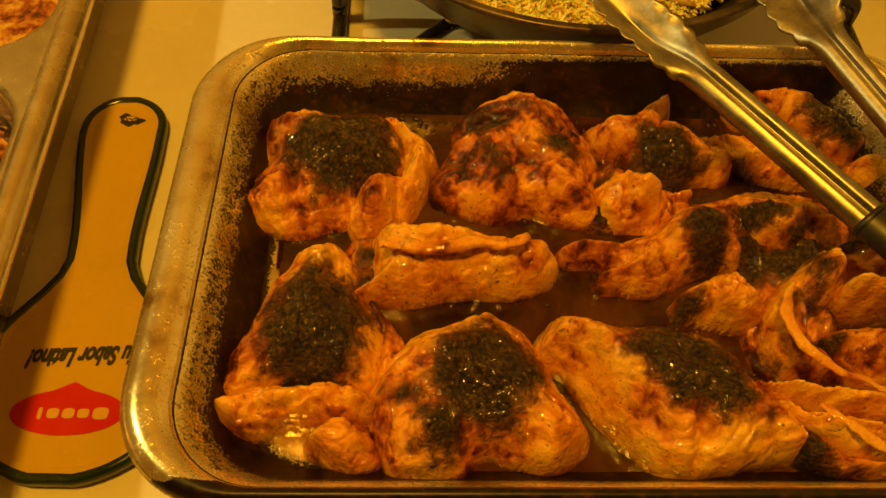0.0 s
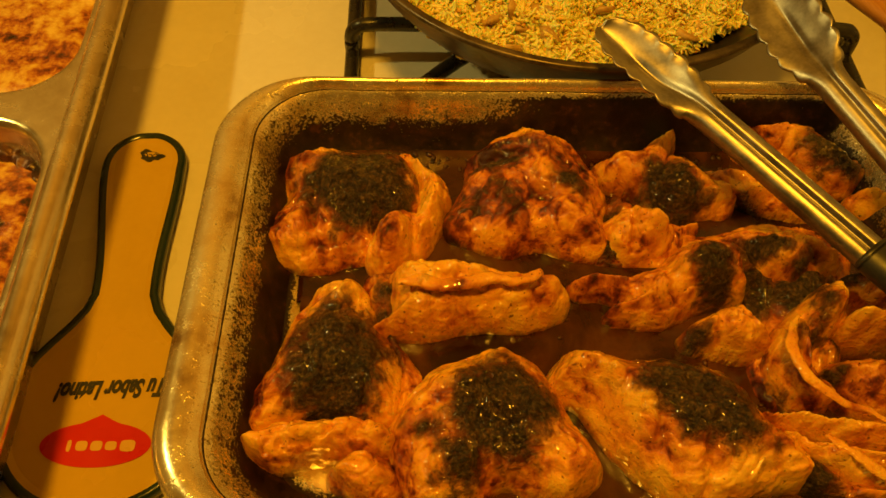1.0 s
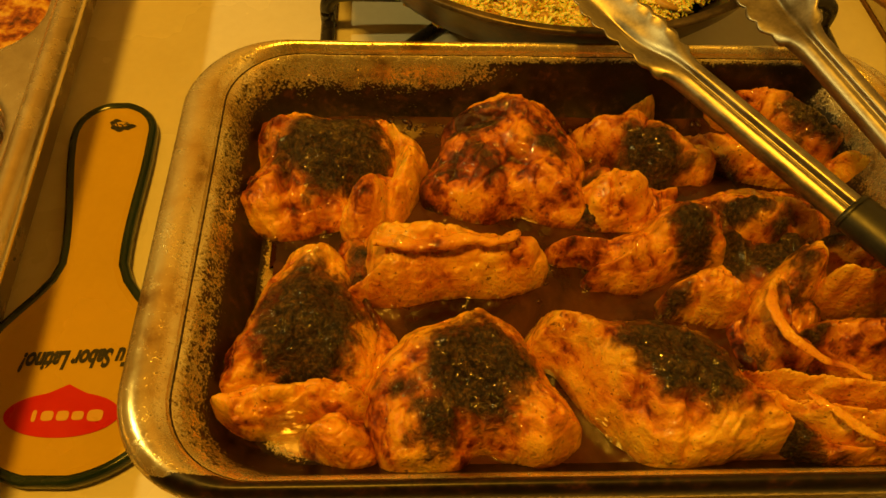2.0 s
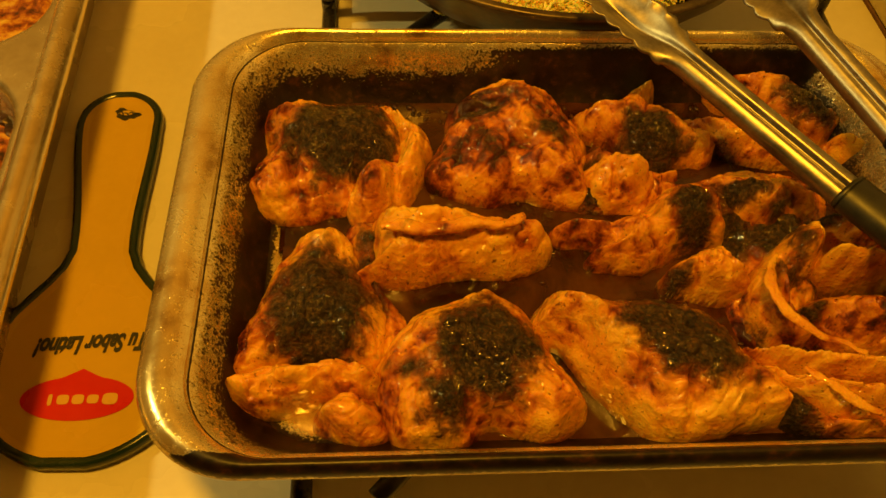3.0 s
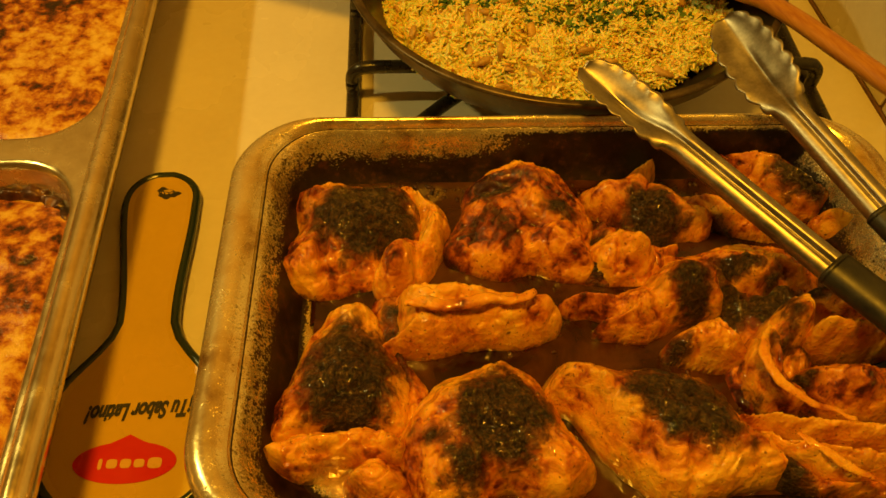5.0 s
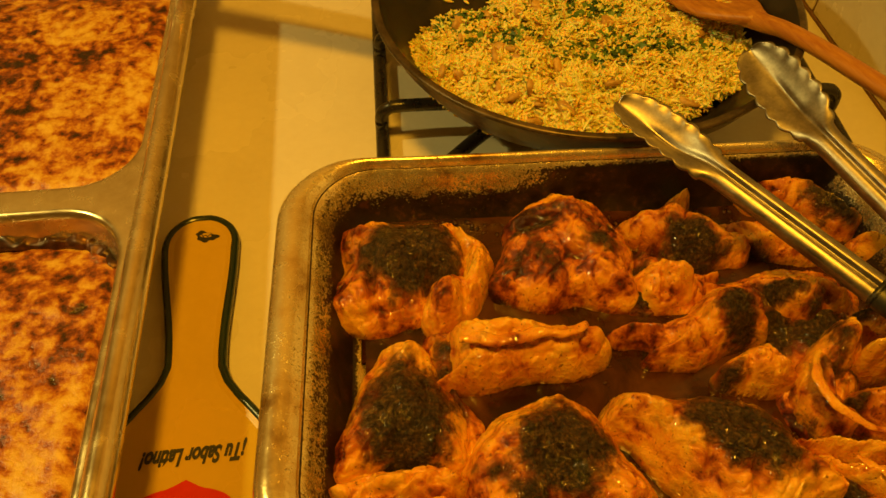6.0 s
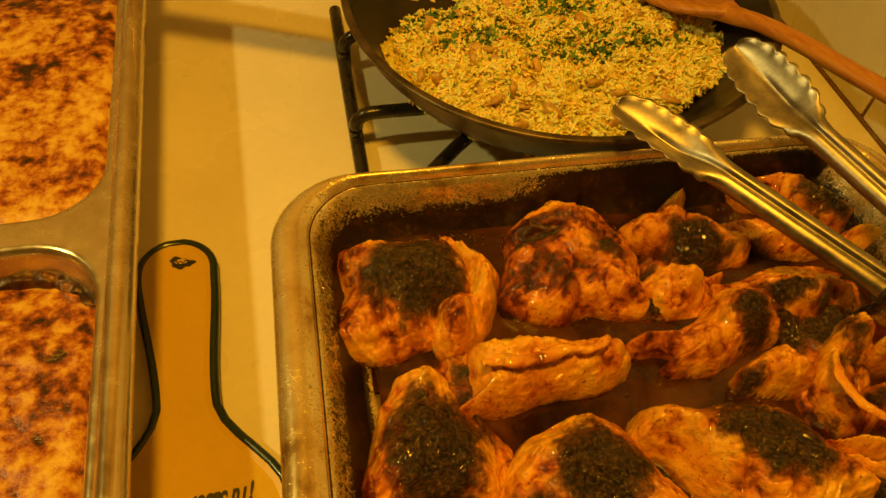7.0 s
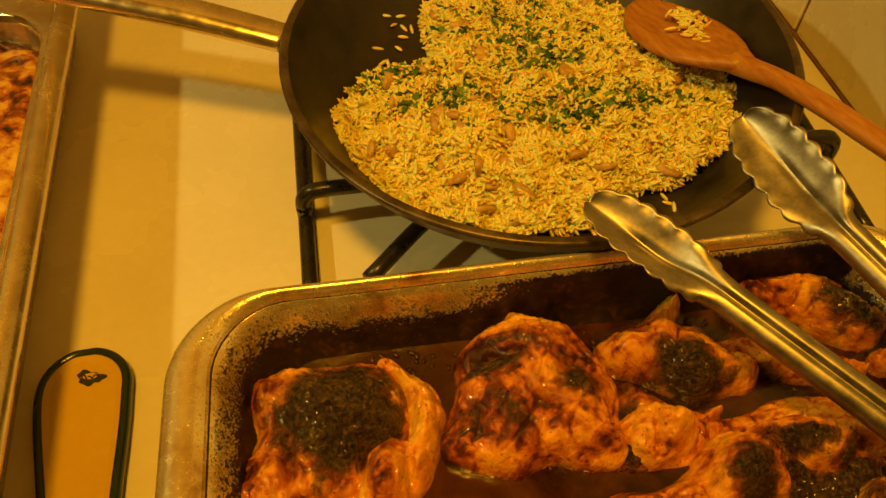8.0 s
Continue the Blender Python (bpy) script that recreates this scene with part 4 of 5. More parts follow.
def rest_ring(inset, z):
    """The outline of the rest: a round dish that narrows to a waisted handle."""
    ring = []
    N = 40
    side = []
    for i in range(N + 1):
        t = i / N
        y = 0.156 + (0.481 - 0.156) * (0.5 - 0.5 * math.cos(math.pi * t))
        dish = 0.072 * math.sqrt(max(0.0, 1 - ((y - 0.222) / 0.067) ** 2)) if y < 0.246 else 0.0
        u = (y - 0.246) / 0.075
        neck = 0.0668 + (0.0250 - 0.0668) * (3 * min(1, max(0, u)) ** 2 - 2 * min(1, max(0, u)) ** 3)
        v = min(1, max(0, (y - 0.325) / 0.12))
        handle = neck + 0.0095 * (3 * v ** 2 - 2 * v ** 3)
        if y > 0.447:
            handle = 0.0345 * math.sqrt(max(0.0, 1 - ((y - 0.447) / 0.0345) ** 2))
        w = dish if y < 0.246 else handle
        middle = -0.221 - 0.020 * min(1, max(0, (y - 0.24) / 0.20))
        side.append((middle, y, w))
    left = [(m - w, y) for m, y, w in side]
    right = [(m + w, y) for m, y, w in side]
    loop = [Vector((x, y, 0)) for x, y in right + left[::-1][1:-1]]
    if inset:
        moved = []
        for i, p in enumerate(loop):
            d = (loop[(i + 1) % len(loop)] - loop[i - 1])
            nrm = Vector((-d.y, d.x, 0)).normalized() if d.length > 1e-7 else Vector((0, 0, 0))
            moved.append(p + nrm * inset)
        loop = moved
    return [Vector((p.x, p.y, z)) for p in loop]


bm = bmesh.new()
ring_loft(bm, [rest_ring(0.005, 0.001), rest_ring(0.0, 0.006), rest_ring(0.0, 0.0105), rest_ring(0.0018, 0.0135), rest_ring(0.0044, 0.0137), rest_ring(0.0066, 0.0118)], True, False)
part("rim", bm, GREEN, rest, "dark green glazed rim")
bm = bmesh.new()
rows = ring_loft(bm, [rest_ring(0.0066, 0.0117), rest_ring(0.011, 0.0105)], False, False)
f = bm.faces.new(rows[-1])
bmesh.ops.triangulate(bm, faces=[f])
part("face", bm, YELLOW, rest, "yellow glazed face", smooth=False)


def plate(points, z, thick=0.0004):
    bm = bmesh.new()
    low = [bm.verts.new((x, y, z - thick)) for x, y in points]
    top = [bm.verts.new((x, y, z)) for x, y in points]
    bm.faces.new(top)
    for i in range(len(points)):
        k = (i + 1) % len(points)
        bm.faces.new((low[i], low[k], top[k], top[i]))
    return bm


badge = []
for i in range(64):
    a = 2 * math.pi * i / 64
    x, y = 0.0365 * math.cos(a), 0.0155 * math.sin(a)
    d = abs(a - math.pi / 2)
    y += 0.0055 * max(0.0, 1 - d / 0.38) ** 1.3
    badge.append((-0.2225 + x, 0.2025 + y))
logo = part("badge", plate(badge, 0.0112), RED, rest, "red oval badge with a peak", smooth=False)
for x, w, hgt in ((-0.2010, 0.0100, 0.0080), (-0.2120, 0.0075, 0.0062), (-0.2215, 0.0078, 0.0068), (-0.2312, 0.0078, 0.0068), (-0.2395, 0.0028, 0.0080)):
    pts = [(x + w * 0.5 * math.copysign(abs(math.cos(k * math.pi / 8)) ** 0.6, math.cos(k * math.pi / 8)), 0.2015 + hgt * 0.5 * math.copysign(abs(math.sin(k * math.pi / 8)) ** 0.6, math.sin(k * math.pi / 8))) for k in range(16)]
    part("badge_bar", plate(pts, 0.0117), PALE, logo, smooth=False)

# slogan, read from the far side of the stove
text = bpy.data.curves.new("slogan", "FONT")
text.body, text.size, text.shear, text.extrude, text.align_x, text.align_y = "\u00a1Tu Sabor Latino!", 0.0165 * U, 0.35, 0.0001, "CENTER", "CENTER"
text.offset = 0.0005
text.materials.append(INK)
words = new("slogan", text)
words.parent = rest
words.location = (Vector((-0.219, 0.2425, 0.0112)) - Vector(rest["at"])) * U
words.rotation_euler = (0, 0, radians(183))
words.scale = (0.66, 1.12, 1.0)
# small dark emblem at the handle's end
mark = []
for i in range(40):
    a = 2 * math.pi * i / 40
    r = 1 + 0.22 * math.sin(3 * a + 1) + 0.12 * math.sin(7 * a)
    mark.append((-0.237 + 0.0095 * r * math.cos(a), 0.4555 + 0.0058 * r * math.sin(a) - 0.3 * 0.006 * math.cos(a)))
emblem = part("emblem", plate(mark, 0.0111), INK, rest, "small dark printed emblem", smooth=False)
part("emblem_patch", plate([(-0.237 + 0.0055 * math.cos(a * 0.524), 0.4565 + 0.0026 * math.sin(a * 0.524)) for a in range(12)], 0.0115), YELLOW, emblem, smooth=False)
for k in range(5):
    bm = bmesh.new()
    x = -0.2445 + 0.0038 * k
    tube(bm, [(x - 0.002, 0.4585 - 0.001 * k, 0.0114), (x, 0.456 + 0.001 * (k % 2), 0.0117), (x + 0.002, 0.4515 + 0.0012 * k, 0.0114)], 0.0006, 6, 4, 0.5)
    part("emblem_stroke", bm, INK, emblem)


# ---- divided tray with two gratins ----
tray = thing("divided_tray", (-0.45, 0.45, 0.0), "steel tray with two deep compartments of browned bake", "tray")
TURN_TRAY = Matrix.Translation((-0.253, 0.45, 0)) @ Matrix.Rotation(radians(2.2), 4, "Z") @ Matrix.Translation((0.253, -0.45, 0))
TX0, TX1, TY0, TY1, TZ = -0.80, -0.253, 0.03, 0.935, 0.095


def turned(rings, m):
    return [[m @ Vector(p) for p in r] for r in rings]


bm = bmesh.new()
outer = [rounded_rect(TX0 + i, TY0 + i, TX1 - i, TY1 - i, r, z, 8) for i, z, r in
         ((0.040, 0.001, 0.03), (0.034, 0.010, 0.035), (0.024, 0.078, 0.04), (0.003, 0.079, 0.045), (0.0, 0.083, 0.047), (0.0008, 0.088, 0.048), (0.0035, 0.0925, 0.047), (0.0075, 0.0955, 0.045), (0.012, 0.0965, 0.043), (0.016, 0.0945, 0.041), (0.019, 0.0915, 0.040), (0.0205, 0.0885, 0.039))]
ring_loft(bm, turned(outer, TURN_TRAY), True, False)
part("outer_rim", bm, STEEL, tray, "rolled steel rim")
POCKETS = ((TX0 + 0.035, 0.450, TX1 - 0.0215, 0.812), (TX0 + 0.035, 0.06, TX1 - 0.0215, 0.430))
bm = bmesh.new()
deck = rounded_rect(TX0 + 0.0205, TY0 + 0.0205, TX1 - 0.0205, TY1 - 0.0205, 0.039, 0.0885, 8)
edges = []
loops = [[TURN_TRAY @ Vector(p) for p in deck]]
for x0, y0, x1, y1 in POCKETS:
    rings = [rounded_rect(x0 + i, y0 + i, x1 - i, y1 - i, 0.055 - i * 0.4, z, 10) for i, z in ((0.0, 0.0885), (0.003, 0.0880), (0.005, 0.0860), (0.007, 0.080), (0.014, 0.045), (0.02, 0.04))]
    rows = ring_loft(bm, turned(rings, TURN_TRAY), False, True)
    edges += [bm.edges.get((a, b)) for a, b in zip(rows[0], rows[0][1:] + rows[0][:1])]
vs = [bm.verts.new(p) for p in loops[0]]
edges += [bm.edges.new((a, b)) for a, b in zip(vs, vs[1:] + vs[:1])]
bmesh.ops.triangle_fill(bm, edges=edges, use_beauty=True)
part("deck", bm, STEEL, tray, "steel deck with two sunken compartments")

for k, (x0, y0, x1, y1) in enumerate(POCKETS):
    bm = bmesh.new()
    n, rows = 26, []
    outline = rounded_rect(x0 + 0.0075, y0 + 0.0075, x1 - 0.0075, y1 - 0.0075, 0.052, 0, 10)
    mid = Vector(((x1 - 0.12), (y0 + y1) / 2, 0))
    dense = []
    for a, b in zip(outline, outline[1:] + outline[:1]):
        far = (Vector(b) - Vector(a)).length
        m = max(1, int(far / 0.006))
        dense += [Vector(a).lerp(Vector(b), i / m) for i in range(m)]
    for i in range(n + 1):
        s = 1 - i / n * 0.985
        ring = []
        for p in dense:
            q = mid + (p - mid) * s
            drop = 0.010 * max(0, (s - 0.90) / 0.10) ** 2
            far_sag = 0.018 * max(0.0, (q.y - (y1 - 0.09)) / 0.09) ** 1.5
            z = 0.0745 - drop - far_sag + 0.0022 * noise.fractal(q * 45 + Vector((k * 5, 0, 0)), 0.9, 2.0, 4) + 0.0012 * noise.noise(q * 160)
            ring.append(TURN_TRAY @ Vector((q.x, q.y, z)))
        rows.append(ring)
    ring_loft(bm, rows, False, True)
    gratin = single("gratin", bm, GRATIN, (x1 - 0.12, (y0 + y1) / 2, 0.05), "browned cheese-topped bake with dark spots in a steel compartment", "gratin", "gratins in the tray")
    # burnt crust along the compartment's far wall
    bm = bmesh.new()
    low = 0.061 - 0.002 * (k == 0)
    tube(bm, [TURN_TRAY @ Vector(p) for p in ((x1 - 0.30, y1 - 0.012, low), (x1 - 0.17, y1 - 0.012, low), (x1 - 0.075, y1 - 0.013, low), (x1 - 0.040, y1 - 0.020, low), (x1 - 0.020, y1 - 0.038, low), (x1 - 0.013, y1 - 0.070, low))], 0.0060, 16, 40, 0.9)
    for v in bm.verts:
        p = v.co.copy()
        v.co = p + Vector((noise.noise(p * 90), noise.noise(p * 90 + Vector((4, 0, 0))), noise.fractal(p * 70 + Vector((k, 0, 0)), 0.8, 2.0, 3))) * 0.0045
    part("burnt_crust", bm, PAN_OUT, gratin, "burnt brown crust along the wall")


# ---- frying pan with rice ----
PC, PR = Vector((0.135, 0.655, 0.0)), 0.211
pan = thing("frying_pan", (0.135, 0.655, 0.051), "dark non-stick frying pan with a steel handle", "frying pan")
bm = bmesh.new()
ring_loft(bm, lathe(bm, PC, [(0.001, 0.051), (0.150, 0.051), (0.160, 0.054), (0.180, 0.072), (0.198, 0.096), (0.2085, 0.1175)], 128), True, False)
part("outside", bm, PAN_OUT, pan, "scorched brown-black outside")
bm = bmesh.new()
ring_loft(bm, lathe(bm, PC, [(0.2085, 0.1175), (0.2115, 0.1195), (0.2120, 0.1225), (0.2095, 0.1240), (0.2045, 0.1230)], 128))
part("rim", bm, PAN_EDGE, pan, "worn metal rim")
bm = bmesh.new()
ring_loft(bm, lathe(bm, PC, [(0.2045, 0.1230), (0.1990, 0.112), (0.188, 0.092), (0.172, 0.070), (0.158, 0.059), (0.148, 0.056), (0.001, 0.0555)], 128), False, True)
part("inside", bm, NONSTICK, pan, "black non-stick inside")
bm = bmesh.new()
tube(bm, [(-0.073, 0.699, 0.113), (-0.10, 0.708, 0.118), (-0.16, 0.728, 0.128), (-0.24, 0.754, 0.138), (-0.36, 0.793, 0.150)], lambda s: 0.0155 + 0.003 * s, 16, 8, 0.62)
part("handle", bm, STEEL, pan, "shiny steel handle")

RNG = random.Random(11)


def rice_edge(a):
    """Reach of the rice heap from the pan's middle, by direction."""
    return 0.163 + 0.012 * math.sin(2 * a + 0.6) + 0.010 * math.sin(3 * a + 2.4) + 0.006 * math.sin(7 * a) + 0.004 * math.sin(13 * a + 1)


def rice_height(x, y):
    """Height of the rice at a place, or None outside the heap."""
    dx, dy = x - PC.x, y - PC.y
    d, a = math.hypot(dx, dy), math.atan2(dy, dx)
    reach = rice_edge(a)
    # bare wells: by the handle side and under the spoon
    reach -= 0.050 * math.exp(-((a - 2.55) / 0.30) ** 2) + 0.034 * math.exp(-((a - 0.34) / 0.26) ** 2)
    reach += 0.026 * math.exp(-((a + 3.0) / 0.35) ** 2) + 0.020 * math.exp(-((a + 0.25) / 0.25) ** 2)
    reach = min(reach, 0.176)
    if d > reach:
        return None
    edge = 1 - (d / reach) ** 5
    return 0.0600 + 0.0195 * edge + 0.010 * max(0, d - 0.15) / 0.026 + 0.007 * max(0, 1 - d / 0.15) * 0.4 + 0.0140 * noise.fractal(Vector((x * 34, y * 34, 3.0)), 0.8, 2.2, 3) + 0.0055 * abs(noise.noise(Vector((x * 95, y * 95, 7.0)))) - 0.02 * (y - 0.6) * 0.6


rice = thing("rice", (0.135, 0.655, 0.056), "yellow fried rice with mushrooms and chopped green herbs", "rice", kind="stuff")
bm = bmesh.new()
cells = {}
for i in range(91):
    for j in range(91):
        x, y = PC.x - 0.20 + 0.40 * i / 90, PC.y - 0.20 + 0.40 * j / 90
        z = rice_height(x, y)
        if z is not None:
            cells[i, j] = bm.verts.new((x, y, z - 0.0010))
for i in range(90):
    for j in range(90):
        q = [cells.get(k) for k in ((i, j), (i + 1, j), (i + 1, j + 1), (i, j + 1))]
        if all(q):
            bm.faces.new(q)
part("rice_bed", bm, RICE_BED, rice, "packed rice under the loose grains")

# one grain: a spindle
GRAIN = []
for s, r in ((-1.0, 0.25), (-0.55, 0.85), (0.0, 1.0), (0.55, 0.85), (1.0, 0.25)):
    GRAIN.append([(s, r * math.cos(k * math.pi * 2 / 5), r * math.sin(k * math.pi * 2 / 5)) for k in range(5)])
GRAIN = np.array(GRAIN).reshape(-1, 3)
GFACES = [(a * 5 + k, a * 5 + (k + 1) % 5, a * 5 + 5 + (k + 1) % 5, a * 5 + 5 + k) for a in range(4) for k in range(5)]


def scatter(name, count, shape, faces, size, place, material, parent, lean, label):
    verts, polys, made = [], [], 0
    tries = 0
    while made < count and tries < count * 8:
        tries += 1
        spot = place()
        if spot is None:
            continue
        s = size()
        rot = Euler((RNG.uniform(0, 6.28), RNG.gauss(0, lean), RNG.uniform(0, 6.28))).to_matrix()
        m = np.array(rot)
        pts = (shape * np.array(s)) @ m.T + np.array(spot)
        base = len(verts) * len(shape)
        verts.append(pts)
        polys += [tuple(base + k for k in f) for f in faces]
        made += 1
    pts = (np.concatenate(verts) - np.array(parent["at"])) * U
    me = bpy.data.meshes.new(name)
    me.from_pydata(pts.tolist(), [], polys)
    me.materials.append(material)
    me.polygons.foreach_set("use_smooth", [True] * len(me.polygons))
    ob = new(name, me)
    ob["at"] = list(parent["at"])
    ob.parent = parent
    return tagged(ob, label, kind="stuff")


def on_rice(lift, spread=0.0):
    x, y = PC.x + RNG.uniform(-0.2, 0.2), PC.y + RNG.uniform(-0.2, 0.2)
    z = rice_height(x, y)
    return None if z is None else (x, y, z + RNG.uniform(-0.002, lift))


def grain_size():
    l = RNG.uniform(0.0042, 0.0072)
    return (l, 0.0019, 0.0017)


scatter("grains", 20000, GRAIN, GFACES, grain_size, lambda: on_rice(0.0035), RICE, rice, 0.55, "loose cooked rice grains")


def stray():
    a, d = RNG.uniform(0, 6.28), RNG.uniform(0.13, 0.175)
    return (PC.x + d * math.cos(a), PC.y + d * math.sin(a), 0.0585 + max(0, d - 0.155) * 0.75)


scatter("stray_grains", 90, GRAIN, GFACES, grain_size, stray, RICE, rice, 0.15, "stray grains on the pan")

LEAF = np.array([(-1, 0, 0), (-0.45, 0.55, 0.18), (-0.1, 0.25, 0), (0.3, 0.7, 0.22), (1, 0.05, -0.1), (0.4, -0.6, 0.2), (0.0, -0.25, 0), (-0.5, -0.5, 0.15), (0, 0, 0.12)], dtype=float)
LFACES = [(8, k, (k + 1) % 8) for k in range(8)]
BEDS = [(0.145, 0.625, 0.060, 0.016), (0.215, 0.618, 0.045, 0.016), (0.05, 0.640, 0.040, 0.013), (0.02, 0.675, 0.03, 0.010), (0.14, 0.672, 0.050, 0.009), (0.15, 0.70, 0.05, 0.02), (0.165, 0.60, 0.035, 0.012), (0.12, 0.745, 0.06, 0.02), (0.13, 0.66, 0.14, 0.10)]


def herb_place():
    x0, y0, sx, sy = BEDS[min(len(BEDS) - 1, int(RNG.random() * (len(BEDS) + 0.2)))]
    x, y = RNG.gauss(x0, sx * 0.6), RNG.gauss(y0, sy * 0.6)
    z = rice_height(x, y)
    return None if z is None else (x, y, z + RNG.uniform(0.0015, 0.005))


def herb_size():
    l = RNG.uniform(0.0035, 0.0085)
    return (l, l * 0.8, l)


scatter("herbs", 1250, LEAF, LFACES, herb_size, herb_place, HERB, rice, 0.5, "chopped green herb leaves")
LUMP = bmesh.new()
bmesh.ops.create_icosphere(LUMP, subdivisions=2, radius=1.0)
LUMP_V = np.array([tuple(v.co * (1 + 0.55 * noise.noise(v.co * 2.1))) for v in LUMP.verts])
LUMP_F = [tuple(v.index for v in f.verts) for f in LUMP.faces]
LUMP.free()


def lump_size():
    l = RNG.uniform(0.005, 0.012)
    return (l, l * 0.8, l * 0.38)


scatter("mushroom_pieces", 130, LUMP_V, LUMP_F, lump_size, lambda: on_rice(0.002), MUSHROOM, rice, 0.3, "small fried mushroom pieces")


# ---- wooden spoon ----
spoon = thing("wooden_spoon", (0.32, 0.61, 0.09), "oiled wooden spoon lying in the frying pan", "wooden spoon")
bm = bmesh.new()
tube(bm, [(0.296, 0.624, 0.108), (0.302, 0.606, 0.114), (0.312, 0.578, 0.124), (0.327, 0.535, 0.133), (0.3427, 0.486, 0.141), (0.398, 0.330, 0.164)], lambda s: 0.0118 - 0.0028 * min(1, s * 2.5) + 0.001 * s, 14, 8, 0.8)
part("handle", bm, WOOD, spoon)
bm = bmesh.new()
line = [(Vector((0.301, 0.610, 0.114)), 0.010), (Vector((0.297, 0.622, 0.110)), 0.015), (Vector((0.291, 0.636, 0.106)), 0.026), (Vector((0.284, 0.655, 0.100)), 0.036), (Vector((0.276, 0.678, 0.094)), 0.040),
        (Vector((0.268, 0.702, 0.089)), 0.038), (Vector((0.261, 0.724, 0.085)), 0.030), (Vector((0.256, 0.742, 0.082)), 0.016), (Vector((0.254, 0.748, 0.081)), 0.004)]
rings = []
for i, (p, w) in enumerate(line):
    d = (line[min(i + 1, 8)][0] - line[max(i - 1, 0)][0]).normalized()
    s = Vector((-d.y, d.x, 0)).normalized()
    up = Vector((0, 0, 1))
    ring = []
    for k in range(18):
        a = 2 * math.pi * k / 18
        lift = math.sin(a)
        thick = 0.0095 if w > 0.012 else 0.006
        hgt = lift * thick * (0.35 if lift > 0 and 2 <= i <= 7 and abs(math.cos(a)) < 0.75 else 1.0)
        ring.append(p + s * w * math.cos(a) + up * hgt)
    rings.append(ring)
ring_loft(bm, rings, True, True)
part("bowl", bm, WOOD, spoon, "wooden bowl with rice stuck to it")


def on_spoon():
    return (0.284 + RNG.gauss(0, 0.007), 0.690 + RNG.gauss(0, 0.011), 0.0985 + RNG.uniform(0, 0.003))


scatter("stuck_grains", 70, GRAIN, GFACES, grain_size, on_spoon, RICE, spoon, 0.3, "rice stuck to the spoon")


# ---- tongs ----
tongs = thing("tongs", (0.30, 0.35, 0.115), "steel kitchen tongs with scalloped heads and black grips", "tongs")


def ease(a, b, t):
    t = min(1.0, max(0.0, (t - a) / (b - a)))
    return t * t * (3 - 2 * t)


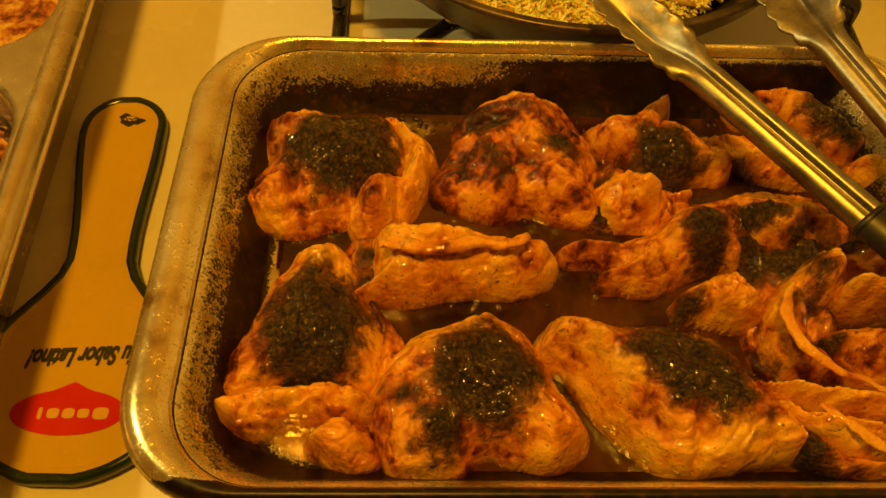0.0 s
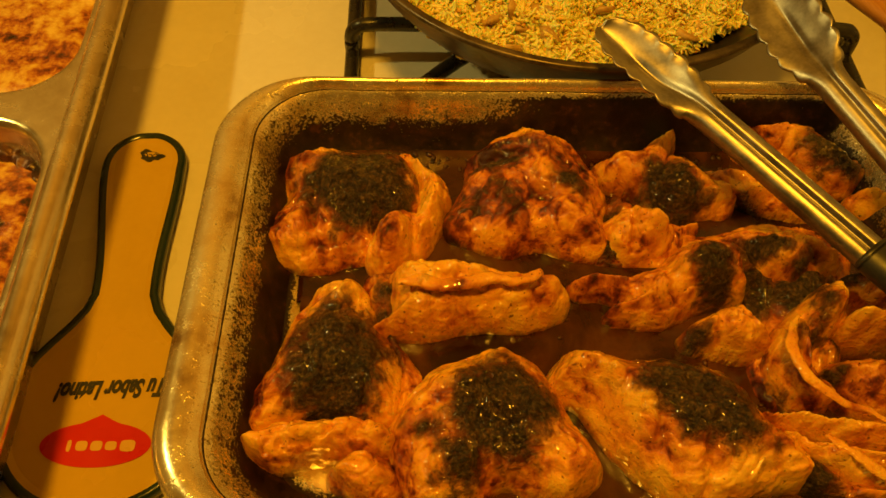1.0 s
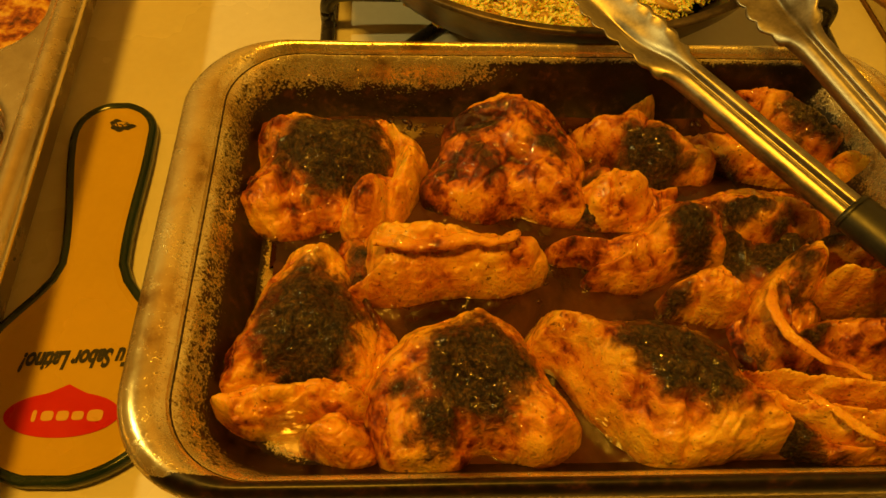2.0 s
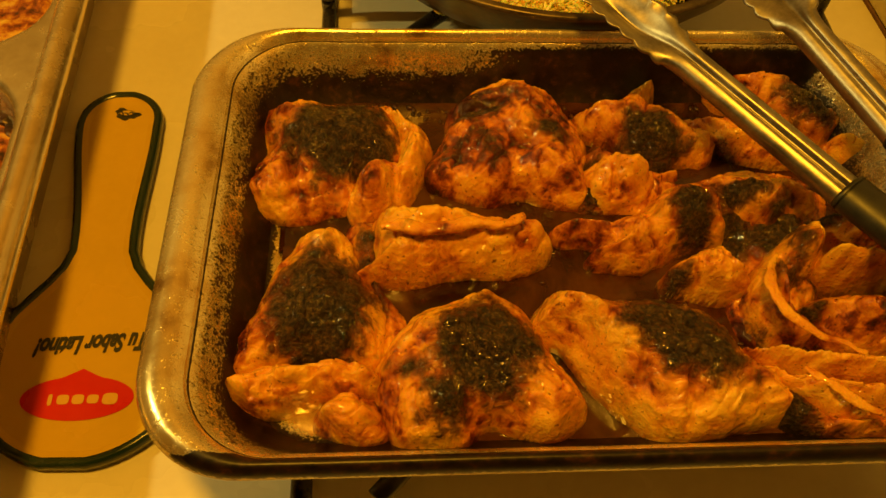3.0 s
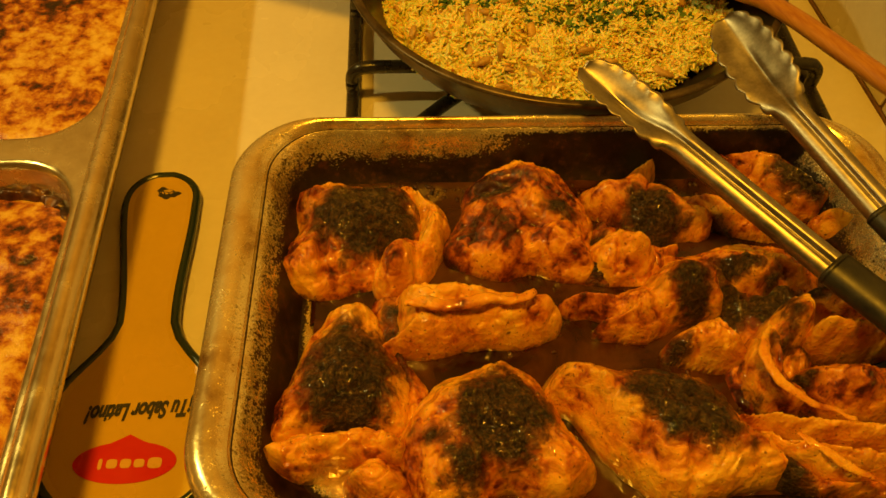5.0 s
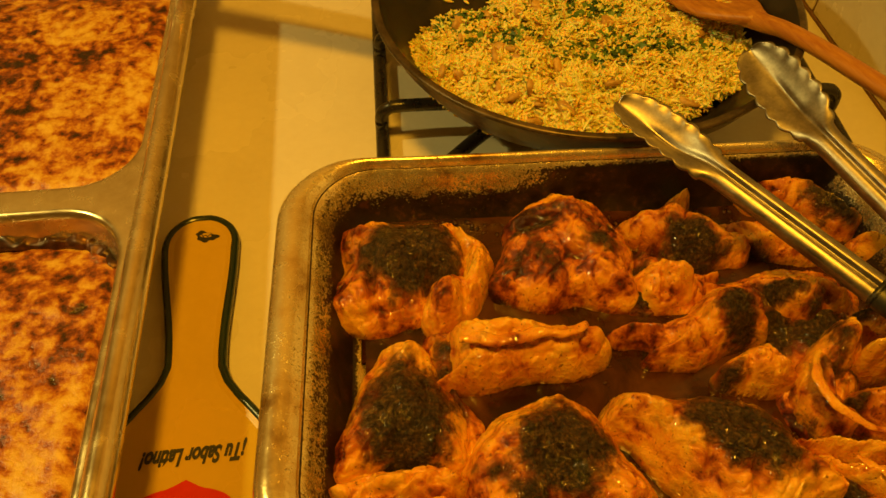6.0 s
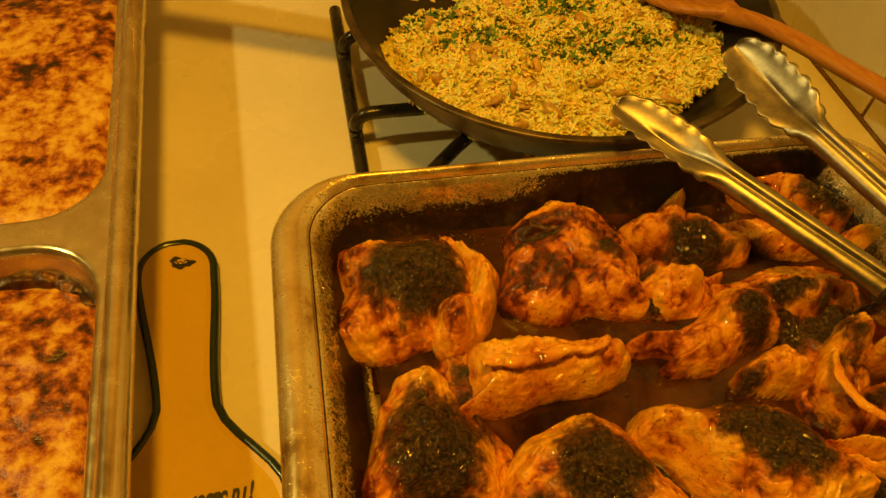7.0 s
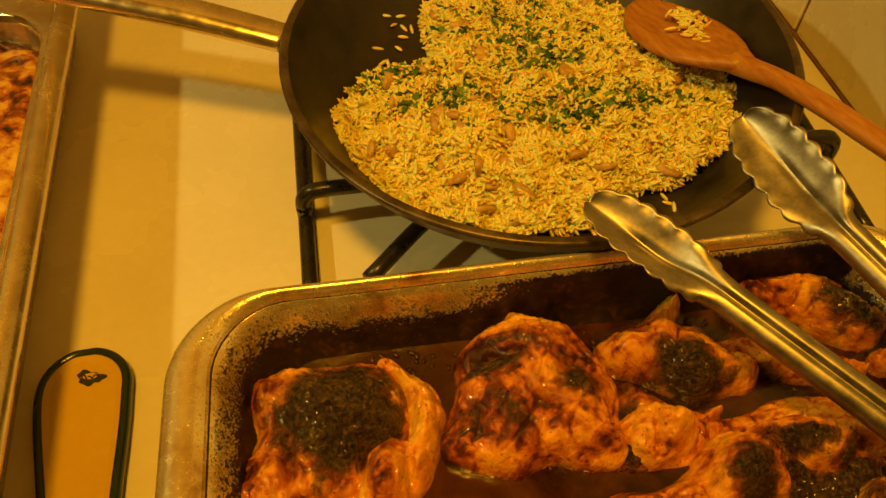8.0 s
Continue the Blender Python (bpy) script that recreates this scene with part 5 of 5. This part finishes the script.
def tong_arm(tip, neck, end, arm_width, head_width, roll, head_roll, fold):
    """One arm pressed from sheet: a channel with a groove that widens into a creased, scalloped head."""
    tip, neck, end = Vector(tip), Vector(neck), Vector(end)
    arm_len, head_len = (neck - end).length, (tip - neck).length
    total = arm_len + head_len
    cut = arm_len / total
    sheets = {"arm": [], "head": []}
    N, K = 150, 24
    for i in range(N + 1):
        s = i / N
        p = end.lerp(neck, s / cut) if s < cut else neck.lerp(tip, (s - cut) / (1 - cut))
        d = (neck - end).normalized().lerp((tip - neck).normalized(), ease(cut - 0.08, cut + 0.08, s)).normalized()
        h = max(0.0, (s - cut) / (1 - cut))
        leaf = ease(cut - 0.05, cut + 0.16, s)
        side = d.cross(Vector((0, 0, 1))).normalized()
        up = side.cross(d).normalized()
        turn = Matrix.Rotation(radians(roll + (head_roll - roll) * leaf), 3, d)
        side, up = turn @ side, turn @ up
        round_off = 1.0 if h < 0.62 else math.sqrt(max(0.0, 1 - ((h - 0.62) / 0.385) ** 2))
        w = (arm_width + (head_width - arm_width) * leaf) * (0.12 + 0.88 * round_off)
        lobe = 0.17 * abs(math.sin(math.pi * 7.0 * h)) if 0.04 < h < 0.99 else 0.0
        outer, inner = [], []
        for k in range(K + 1):
            u = -1 + 2 * k / K
            # channel: flat back with a groove, sides turned down
            groove = 0.20 * math.exp(-((u - 0.12) / 0.16) ** 2)
            channel = arm_width * (0.55 * (1 - abs(u) ** 5) - groove - 0.3)
            # head: a shallow cup with a raised crease
            cup = head_width * fold * (0.62 * (1 - abs(u) ** 1.5) - 0.25 + 0.16 * math.exp(-(u / 0.13) ** 2) * (1 - ease(0.45, 0.8, h)))
            reach = u * w * (1 + lobe * ease(0.75, 1.0, abs(u)))
            q = p + side * reach + up * (channel * (1 - leaf) + cup * leaf * (0.25 + 0.75 * round_off))
            outer.append(q)
            inner.append(q - up * 0.0014)
        ring = outer + inner[::-1]
        if s <= cut + 0.02:
            sheets["arm"].append(ring)
        if s >= cut + 0.013:
            sheets["head"].append(ring)
    bm = bmesh.new()
    ring_loft(bm, sheets["arm"], True, False)
    arm = part("arm", bm, TONG_STEEL, tongs)
    bm = bmesh.new()
    ring_loft(bm, sheets["head"], False, True)
    part("head", bm, TONG_STEEL, arm, "stained scalloped steel head")


for tip, neck, end, arm_width, head_width, roll, head_roll, fold, grip_end in (
        ((0.1205, 0.4585, 0.152), (0.181, 0.388, 0.142), (0.270, 0.275, 0.129), 0.0112, 0.0175, -30, -8, -0.95, (0.385, 0.115, 0.128)),
        ((0.2495, 0.5230, 0.148), (0.279, 0.425, 0.138), (0.3227, 0.3213, 0.128), 0.0112, 0.0205, -38, -36, -0.60, (0.400, 0.130, 0.128))):
    tong_arm(tip, neck, end, arm_width, head_width, roll, head_roll, fold)
    bm = bmesh.new()
    a, b = Vector(end), Vector(grip_end)
    a = a + (a - b) * 0.03
    tube(bm, [a, a.lerp(b, 0.02), a.lerp(b, 0.06), a.lerp(b, 0.5), b], lambda s: 0.0148 if s > 0.10 else 0.0130 + 0.018 * s, 20, 8, 0.7)
    part("grip", bm, GRIP, tongs, "black rubber grip")
